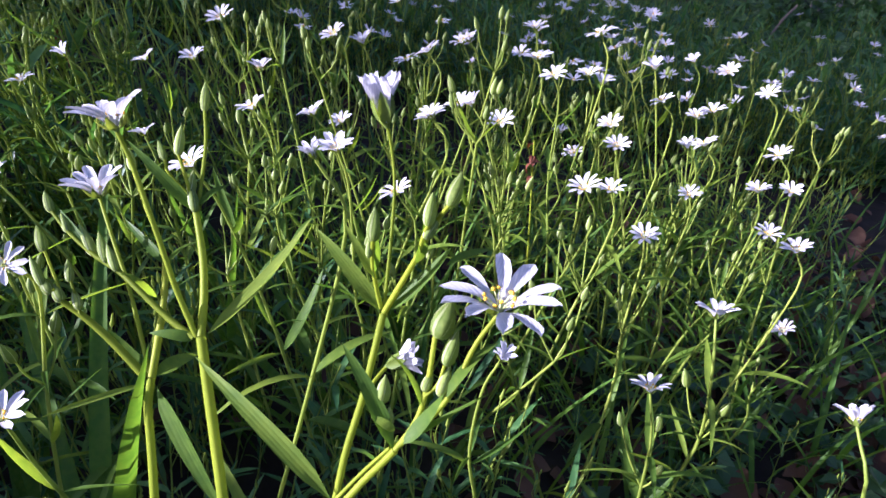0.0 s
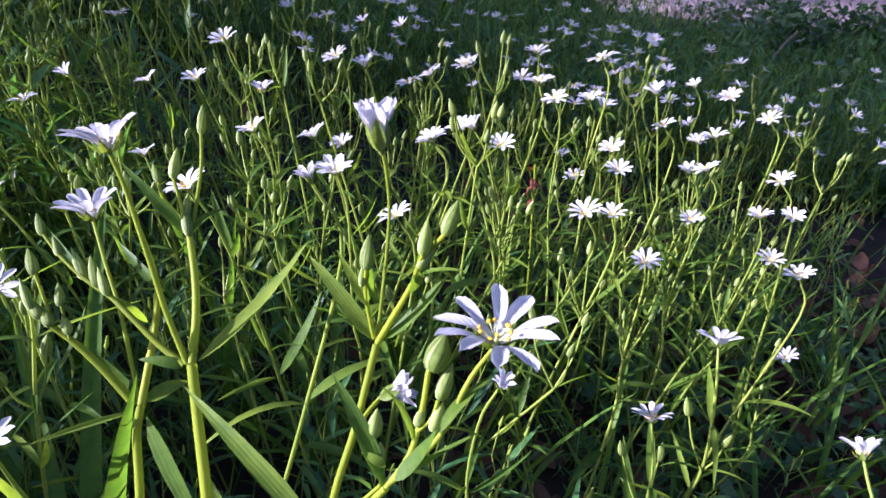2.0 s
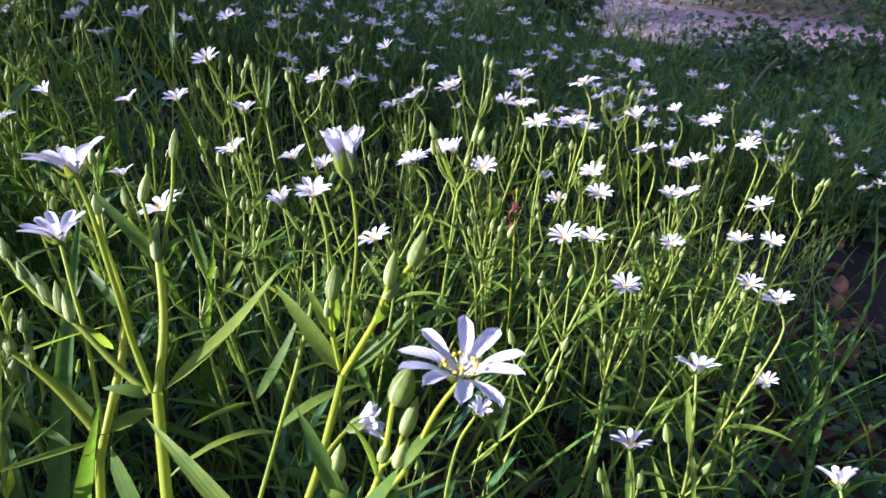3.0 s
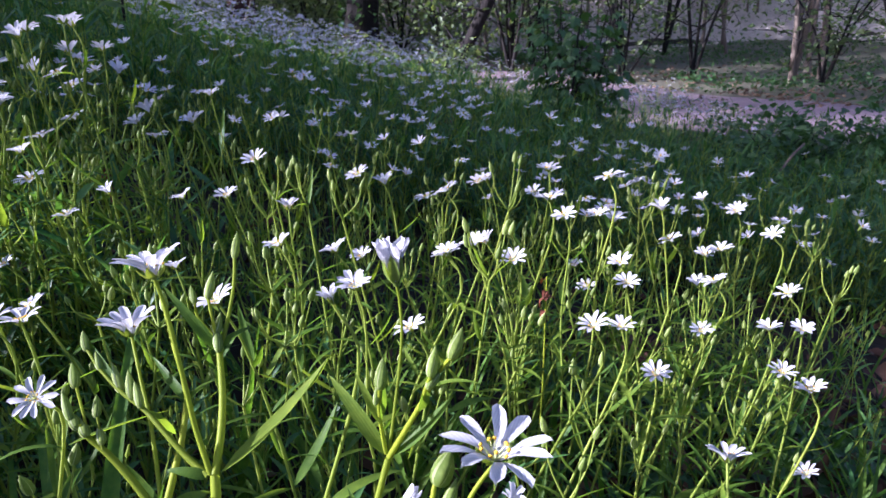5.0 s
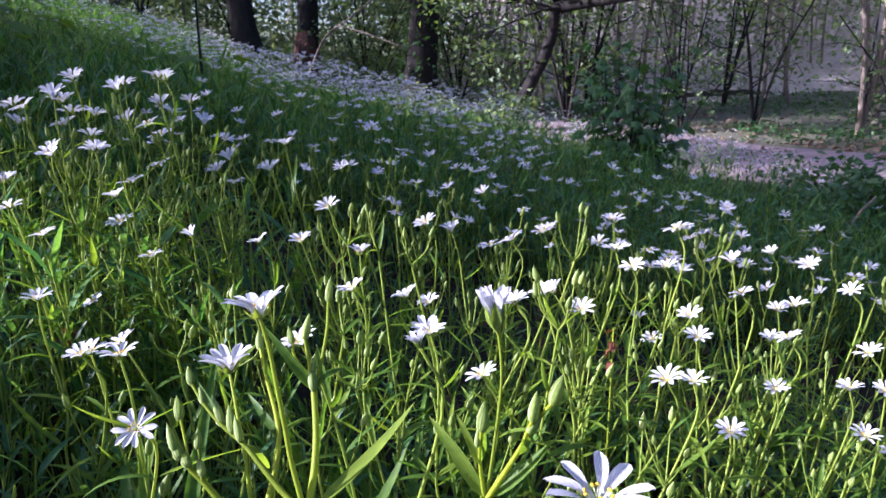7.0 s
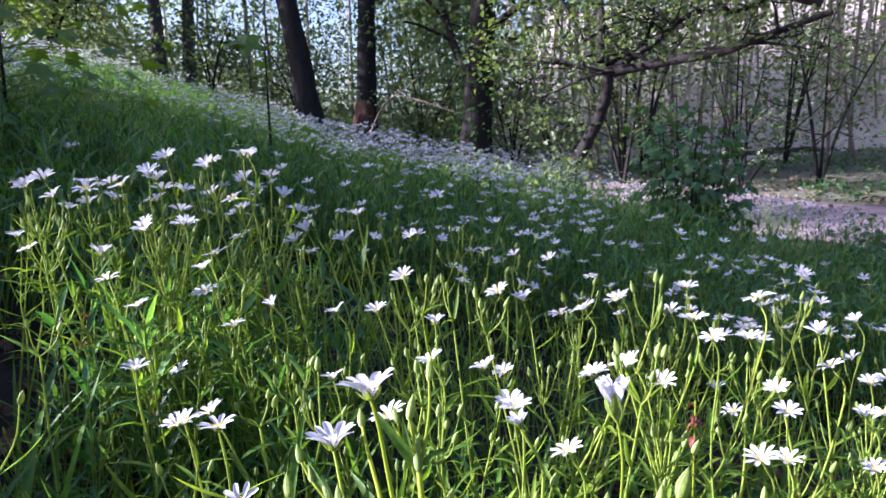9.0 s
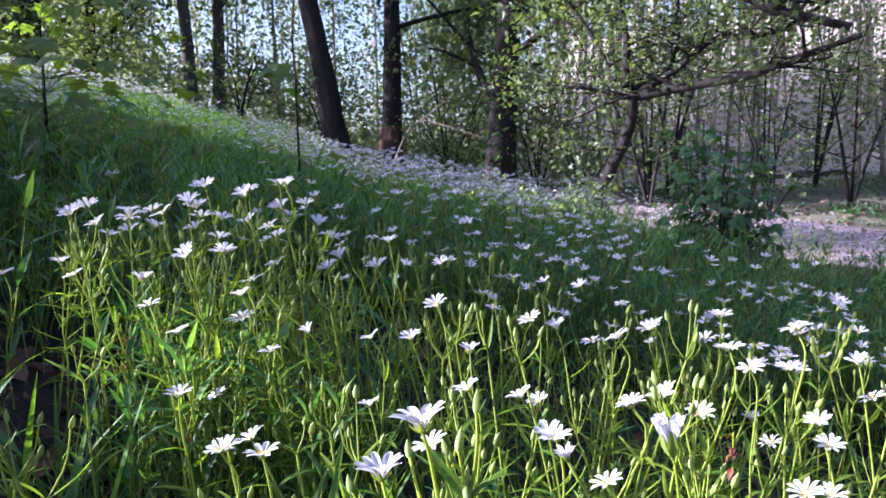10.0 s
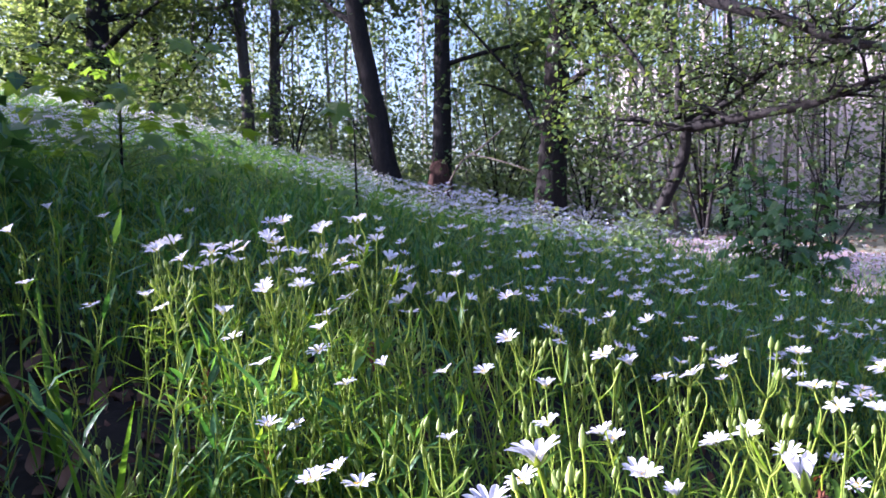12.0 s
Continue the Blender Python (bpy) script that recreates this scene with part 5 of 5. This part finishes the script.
def branching_stitchwort(x, y, z, forks, seed):
    """A tall plant forking again and again at its leafy joints, every branch ending in a flower or a bud."""
    rng = random.Random(seed)
    root = Vector((x + rng.uniform(-0.03, 0.03), y + rng.uniform(0.0, 0.05), 0))
    root.z = float(ground(root.x, root.y)) - 0.004
    top = new("stitchwort_plant")
    top.location = root
    tagged(top, "branching stitchwort crowded with white flowers and buds", "wildflower", "stitchwort plants")
    fork = Vector((x, y, z - rng.uniform(0.065, 0.085)))
    line = stem(top, [tuple(root), tuple(root.lerp(fork, 0.5) + Vector((rng.uniform(-0.004, 0.004), 0, 0))), tuple(fork)], 0.0011, 0.0008, 10, 6, STEM_FAR)
    for i in range(4):
        b = rng.uniform(0, 6.28)
        for side in (0, math.pi):
            leaf(top, line[2 + 2 * i], (math.cos(b + side), math.sin(b + side), rng.uniform(0.3, 0.9)), rng.uniform(0.03, 0.045), rng.randrange(5), (0, 0, 1), 0.7)
    a = rng.uniform(0, 6.28)
    for i in range(forks):
        b = a + i * 6.28 / forks
        out = Vector((math.cos(b), math.sin(b), 0))
        joint = fork + out * rng.uniform(0.010, 0.022) + Vector((0, 0, rng.uniform(0.025, 0.04)))
        stem(top, [tuple(fork), tuple(fork.lerp(joint, 0.5) + out * 0.003), tuple(joint)], 0.0007, 0.00055, 7, 5, STEM_FAR)
        for side in (-1, 1):
            leaf(top, joint, (out.x + side * out.y, out.y - side * out.x, 0.5), rng.uniform(0.014, 0.024), rng.randrange(5), (0, 0, 1), 0.8)
        face = Vector((out.x * 0.4 - 0.15, out.y * 0.4 - 0.1, 1)).normalized()
        at = joint + out * rng.uniform(0.002, 0.01) + Vector((0, 0, rng.uniform(0.022, 0.045)))
        stem(top, [tuple(joint), tuple(joint.lerp(at, 0.6) + out * 0.002), tuple(at)], 0.0005, 0.0004, 7, 5, STEM_FAR)
        flower(top, at, face, rng.uniform(0.019, 0.022), rng.choice((0.35, 0.5, 0.65, 0.9)), seed * 7 + i)
        for k in range(2):
            c = b + rng.uniform(0.8, 1.8) * (1 if k else -1)
            e = joint + Vector((math.cos(c) * 0.008, math.sin(c) * 0.008, rng.uniform(0.008, 0.022)))
            stem(top, [tuple(joint), tuple(joint.lerp(e, 0.5)), tuple(e)], 0.00045, 0.00035, 5, 5, STEM_FAR)
            bud(top, e, e + Vector((math.cos(c) * 0.3, math.sin(c) * 0.3, 1)).normalized() * rng.uniform(0.006, 0.009), rng.randrange(4), 0.95)


for i, (x, y, z) in enumerate(((-0.285, 0.52, 0.385), (-0.335, 0.50, 0.370), (-0.26, 0.545, 0.365), (-0.40, 0.50, 0.355), (-0.46, 0.52, 0.362), (-0.31, 0.47, 0.335))):
    branching_stitchwort(x, y, z, 3 + i % 2, 61 + i)


# ---- broad grass tufts and withered sprigs ----
BLADES = [make_mesh("blade", *(lambda v, q: (v @ turn_np(Matrix.Rotation(1.38, 4, "X")).T, q))(*blade(1.0, 0.036, 10, d, 0.45, t, 0.35)), [GRASS]) for d, t in ((0.35, 0.2), (0.7, -0.3), (1.1, 0.4), (0.2, 0.1))]


def grass_tuft(x, y, height, blades, seed):
    """A tuft of broad folded grass blades rising from one root."""
    rng = random.Random(seed)
    top = new("grass_tuft")
    top.location = (x, y, float(ground(x, y)) - 0.004)
    for i in range(blades):
        h = height * rng.uniform(0.6, 1.05)
        m = Matrix.Translation((rng.uniform(-0.012, 0.012), rng.uniform(-0.012, 0.012), 0)) @ Matrix.Rotation(rng.uniform(0, 6.28), 4, "Z") @ Matrix.Diagonal((h * rng.uniform(0.8, 1.2), h, h, 1))
        part("blade", BLADES[rng.randrange(4)], top, m)
    return tagged(top, "tuft of broad bright green grass blades", "grass", "grass tufts")


def withered_sprig(x, y, z, seed, tall=0.03):
    """A thin stem with a knot of curled, rust-red dead leaves near its top."""
    rng = np.random.RandomState(seed)
    top = new("withered_sprig")
    g = float(ground(x, y + 0.02)) - 0.004
    top.location = (x, y + 0.02, g)
    line = smooth_line([(0, 0, 0), (0.004, -0.008, (z - g) * 0.5), (0, -0.02, z - g)], 9)
    part("stem", make_mesh("stem", *tube(line, 0.0009, 0.0005, 5), [STEM]), top)
    for i in range(12):
        v, q = blade(rng.uniform(0.005, 0.010), 0.0038, 6, rng.uniform(1.5, 3.0), 0.7, rng.uniform(-1.5, 1.5), 0.4)
        m = turn_np(Matrix.Rotation(rng.uniform(0, 6.28), 4, "Z") @ Matrix.Rotation(rng.uniform(-0.6, 1.3), 4, "X"))
        part("dead_leaf", make_mesh("dead_leaf", v @ m.T + np.array([0, -0.02, z - g - rng.uniform(0, tall)]), q, [WITHERED]), top)
    return tagged(top, "rust-red withered sprig among green stems", "dead plant", "withered sprigs")


grass_tuft(-0.29, 0.277, 0.215, 9, 2)
grass_tuft(-0.40, 0.29, 0.22, 6, 4)
grass_tuft(-0.39, 0.35, 0.21, 6, 3)
grass_tuft(-0.119, 0.203, 0.245, 8, 6)
grass_tuft(-0.165, 0.24, 0.19, 5, 7)
grass_tuft(-0.10, 0.36, 0.20, 6, 9)
grass_tuft(-0.04, 0.33, 0.20, 5, 10)
grass_tuft(-0.58, 0.48, 0.22, 6, 11)
grass_tuft(0.01, 0.43, 0.20, 5, 12)
stitchwort(-0.0977, 0.1915, 0.2735, 0.0165, (-0.05, -0.62, 0.8), cup=0.22, buds=3, label="wide-open white stitchwort flower facing outward")
stitchwort(-0.085, 0.157, 0.250, 0.019, (0.1, -0.3, 0.95), cup=0.4, buds=1)
withered_sprig(-0.255, 0.528, 0.275, 1, 0.025)
withered_sprig(0.080, 0.422, 0.232, 2, 0.03)
withered_sprig(-0.386, 0.468, 0.257, 3)
withered_sprig(-0.303, 0.433, 0.208, 4)
bud_shoot(-0.072, 0.426, 0.299, 990)
bud_shoot(0.057, 0.467, 0.290, 991)
bud_shoot(0.175, 0.562, 0.275, 992)


# ---- undergrowth: the countless stems, leaves and flowers of the bank ----
def plant_proto(seed, height, rows, sides, pairs, leaf_len, buds_n):
    """Stem, paired leaves and buds of one flowerless shoot, as arrays about the origin."""
    rng = np.random.RandomState(seed)
    top = np.array([rng.normal(0, 0.10), rng.normal(0, 0.10), 1.0]) * height
    line = smooth_line([np.zeros(3), top * 0.5 + rng.normal(0, 0.02, 3) * height, top], 7)
    pieces = [(*tube(line, 0.0012, 0.0006, sides), 1)]
    a = rng.uniform(0, 6.28)
    for i in range(pairs):
        p = line[1] + (line[-1] - line[1]) * (i + 0.5) / pairs
        for side in (0, math.pi):
            v, q = blade(leaf_len * rng.uniform(0.7, 1.25), leaf_len * rng.uniform(0.11, 0.16), rows, rng.uniform(0.1, 1.1), 0.35, rng.uniform(-0.5, 0.5), 0.28)
            m = turn_np(Matrix.Rotation(a + i * 1.5 + side + rng.normal(0, 0.3), 4, "Z") @ Matrix.Rotation(rng.uniform(0.5, 1.35), 4, "X"))
            pieces.append((v @ m.T + p, q, 0))
    for i in range(buds_n):
        b = line[-1] + rng.normal(0, 0.006, 3)
        pieces.append((*tube(smooth_line([line[-2], (line[-2] + b) / 2 + rng.normal(0, 0.002, 3), b], 3), 0.0006, 0.0005, 3), 1))
        v, q = tube([b, b + (0, 0, 0.002), b + (0, 0, 0.005), b + (0, 0, 0.009)], 0.0022, 0.0006, 5)
        v[:5] = b + (v[:5] - b) * 0.3
        pieces.append((v, q, 1))
    return join(pieces)


def flower_proto(seed, rows=4, size=0.020):
    """A whole small open flower about the origin: ten petal lobes, a yellow eye, a green calyx."""
    rng = np.random.RandomState(seed)
    pieces = []
    tilt = Matrix.Rotation(rng.uniform(0, 0.5), 4, "X") @ Matrix.Rotation(rng.uniform(-0.4, 0.4), 4, "Y")
    cup = rng.uniform(0.2, 0.75)
    for i in range(10):
        v, q = blade(size / 2, size * 0.13, rows, 0.3, -0.1, 0, 0.72)
        a = (i // 2) * 1.2566 + (0.19 if i % 2 else -0.19)
        m = turn_np(tilt @ Matrix.Rotation(a, 4, "Z") @ Matrix.Rotation(cup + rng.uniform(-0.15, 0.15), 4, "X"))
        pieces.append((v @ m.T, q, 0))
    t = turn_np(tilt)
    v, q = tube([(0, 0, 0.0004), (0, 0, 0.0012), (0, 0, 0.0020)], 0.0008, 0.0005, 5)
    pieces.append((v @ t.T, q, 1))
    v, q = tube([(0, 0, -0.006), (0, 0, -0.002), (0, 0, 0.0006)], 0.0006, 0.0024, 5)
    pieces.append((v @ t.T, q, 2))
    return join(pieces)


def stuff(name, label, category, batches, mats, smooth=True):
    v, q, m = join(batches)
    return tagged(new(name, make_mesh(name, v, q, mats, m, smooth)), label, category, kind="stuff")


def clear_of_view(x, y, z):
    """Whether a shoot top at that place stays below the line between the eye and the near flowers."""
    d = np.hypot(x - 0.02, y - 0.03)
    return z < 0.365 - 0.03 - np.where(d < 0.62, np.maximum(0.0, 0.62 - d) * 0.42, 0)


def on_bank(x, y, margin=0.05):
    return x < path_edge(y) - margin


rng = np.random.RandomState(21)


def places(n, y0, y1, spread_, x0=-99, x1=99):
    """Random places on the bank, thinning with distance."""
    y = y0 * (y1 / y0) ** rng.uniform(0, 1, n)
    x = rng.uniform(-1.45, 1, n) * spread_ * (y + 0.12) - 0.22 * y
    ok = on_bank(x, y) & (x > x0) & (x < x1)
    return x[ok], y[ok]


# near shoots
x, y = places(1500, 0.16, 1.3, 0.80)
h = rng.uniform(0.05, 0.14, len(x)) + 0.05 * np.clip((y - 0.7) / 0.4, 0, 1)
low = (y < 0.5) & (x > 0.05)
h = np.where(low, h * 0.6, h)
thin = low & (rng.uniform(0, 1, len(x)) < 0.5)
x, y, h = x[~thin], y[~thin], h[~thin]
top = ground(x, y) + h
ok = clear_of_view(x, y, top) & ((x > -0.34 - 0.12 * y) | (y > 0.62) | (rng.uniform(0, 1, len(x)) < 0.18))
x, y, h = x[ok], y[ok], h[ok]
batch, kind = [], rng.randint(0, 14, len(x))
for i in range(14):
    s = kind == i
    P = np.stack([x[s], y[s], ground(x[s], y[s]) - 0.004], -1)
    batch.append(scatter_arrays(plant_proto(50 + i, 0.2, 5, 4, 4, 0.042, (0, 3, 2)[i % 3]), P, rng.uniform(0, 6.28, s.sum()), h[s] / 0.2, rng.normal(0, 0.18, (s.sum(), 2))))
# more on the bank; those beside and behind the eye unseen, added for shade
x, y = rng.uniform(-1.6, -0.2, 4200), rng.uniform(-0.6, 1.1, 4200)
ok = (x < -0.24 - 1.4 * np.maximum(y, 0)) | ((x < -0.5) & (y > 0.42) & (rng.uniform(0, 1, len(x)) < np.where(y < 0.68, 0.05, 0.5)))
x, y = x[ok], y[ok]
h = rng.uniform(0.13, 0.24, len(x))
# out-of-view strip of taller shoots, added to shade the low plants
x2, y2 = rng.uniform(-0.75, -0.2, 1500), rng.uniform(-0.05, 0.36, 1500)
ok = x2 < -0.25 - 1.55 * np.maximum(y2 - 0.02, 0)
x3, y3 = rng.uniform(-0.46, -0.2, 80), rng.uniform(0.40, 0.62, 80)
x, y = np.concatenate([x, x2[ok], x3]), np.concatenate([y, y2[ok], y3])
h = np.concatenate([h, rng.uniform(0.14, 0.25, ok.sum()), rng.uniform(0.13, 0.21, 80)])
kind = rng.randint(0, 14, len(x))
for i in range(14):
    s = kind == i
    P = np.stack([x[s], y[s], ground(x[s], y[s]) - 0.004], -1)
    batch.append(scatter_arrays(plant_proto(50 + i, 0.2, 4, 3, 5, 0.045, 0), P, rng.uniform(0, 6.28, s.sum()), h[s] / 0.2, rng.normal(0, 0.18, (s.sum(), 2))))
stuff("stitchwort_shoots", "dense narrow-leaved green stitchwort shoots on the bank", "undergrowth", batch, [LEAF, STEM_FAR])

# grass blades
def grass(n, y0, y1, lo, hi, width, spread_):
    x, y = places(n, y0, y1, spread_)
    h = rng.uniform(lo, hi, len(x))
    ok = clear_of_view(x, y, ground(x, y) + h * 0.9) & ((x > -0.42) | (y > 0.7))
    x, y, h = x[ok], y[ok], h[ok]
    out, kind = [], rng.randint(0, 10, len(x))
    for i in range(10):
        s = kind == i
        v, q = blade(1.0, width, 6, 0.25 + 0.1 * i, 0.3, 0.1 * i - 0.5, 0.25)
        v = v @ turn_np(Matrix.Rotation(1.15 + 0.03 * i, 4, "X")).T
        P = np.stack([x[s], y[s], ground(x[s], y[s]) - 0.004], -1)
        out.append(scatter_arrays((v, q, np.zeros(len(q))), P, rng.uniform(0, 6.28, s.sum()), h[s]))
    return out


stuff("grass", "long narrow green grass blades among the flowers", "grass", grass(1300, 0.3, 2.2, 0.08, 0.17, 0.028, 0.8) + grass(900, 0.42, 1.8, 0.09, 0.18, 0.03, 1.3), [GRASS])

# farther shoots and flowers up the bank
batch, flowers = [], []
protos = [plant_proto(80 + i, 0.2, 3, 3, 5, 0.05, 0) for i in range(8)]
for n, y0, y1, sc in ((8000, 1.1, 4.0, 1.0), (9500, 4.0, 14.0, 1.5)):
    x, y = places(n, y0, y1, 0.85)
    kind, h = rng.randint(0, 8, len(x)), rng.uniform(0.11, 0.21, len(x))
    for i in range(8):
        s = kind == i
        P = np.stack([x[s], y[s], ground(x[s], y[s]) - 0.004], -1)
        batch.append(scatter_arrays(protos[i], P, rng.uniform(0, 6.28, s.sum()), h[s] / 0.2 * sc ** 0.3, rng.normal(0, 0.2, (s.sum(), 2))))
stuff("far_shoots", "dark green stitchwort foliage covering the bank", "undergrowth", batch, [LEAF, STEM_FAR])

protos = [flower_proto(i, 4) for i in range(12)]
for n, y0, y1, grow in ((520, 0.66, 1.3, 1.0), (12500, 1.3, 4.5, 1.12), (8000, 4.5, 13.0, 1.3)):
    x, y = places(n, y0, y1, 0.85)
    clump = np.sin(x * 3.3 + y * 1.7) + np.sin(y * 2.9 - x * 1.1) + rng.normal(0, 0.4, len(x))
    ok = (clump > 0.1) & (x < 0.75 + 0.1 * y)
    x, y = x[ok], y[ok]
    z = ground(x, y) + rng.uniform(0.20, 0.28, len(x))
    kind = rng.randint(0, 12, len(x))
    for i in range(12):
        s = kind == i
        flowers.append(scatter_arrays(protos[i], np.stack([x[s], y[s], z[s]], -1), rng.uniform(0, 6.28, s.sum()), grow * rng.uniform(0.85, 1.15, s.sum())))
stuff("flower_carpet", "white stitchwort flowers scattered in drifts up the bank", "wildflowers", flowers, [PETAL, ANTHER, BUD])

# low leaves at the foot of the flowers, beside the bare soil
n = 1500
x, y = rng.uniform(0.10, 0.62, n), rng.uniform(0.10, 0.75, n)
keep = np.sin(x * 31 + 2) + np.sin(y * 27 + x * 9) + rng.normal(0, 0.6, n) > -0.5
c = np.stack([x, y, ground(x, y) + 0.022], -1)[keep]
tagged(new("ground_cover", make_mesh("ground_cover", *tree_leaves(rng, c, 0.03, 2600, 0.017, 0.7), [SHRUB_LEAF], smooth=False)),
       "small dark green leaves low among the flowers", "undergrowth", kind="stuff")

# dead leaves on the soil
x = np.concatenate([rng.uniform(-1.6, 1.0, 2600), rng.uniform(0.02, 0.65, 1300), rng.uniform(-0.8, -0.35, 350)])
y = np.concatenate([rng.uniform(-0.2, 2.6, 2600), rng.uniform(0.08, 0.9, 1300), rng.uniform(0.3, 0.7, 350)])
out, kind = [], rng.randint(0, 8, len(x))
for i in range(8):
    s = kind == i
    v, q = blade(1.0, 0.40 + 0.05 * i, 7, (1.7, -1.4, 2.2, 1.1)[i % 4], 0.5 * (1 if i % 2 else -1), 0.9 * (i % 3 - 1), 0.45)
    v[:, 2] += 0.04 * np.sin(v[:, 1] * 9 + i)
    P = np.stack([x[s], y[s], ground(x[s], y[s]) + 0.006], -1)
    out.append(scatter_arrays((v, q, np.zeros(len(q))), P, rng.uniform(0, 6.28, s.sum()), rng.uniform(0.018, 0.042, s.sum())))
stuff("leaf_litter", "curled brown dead leaves lying on dark soil", "leaf litter", out, [LITTER])
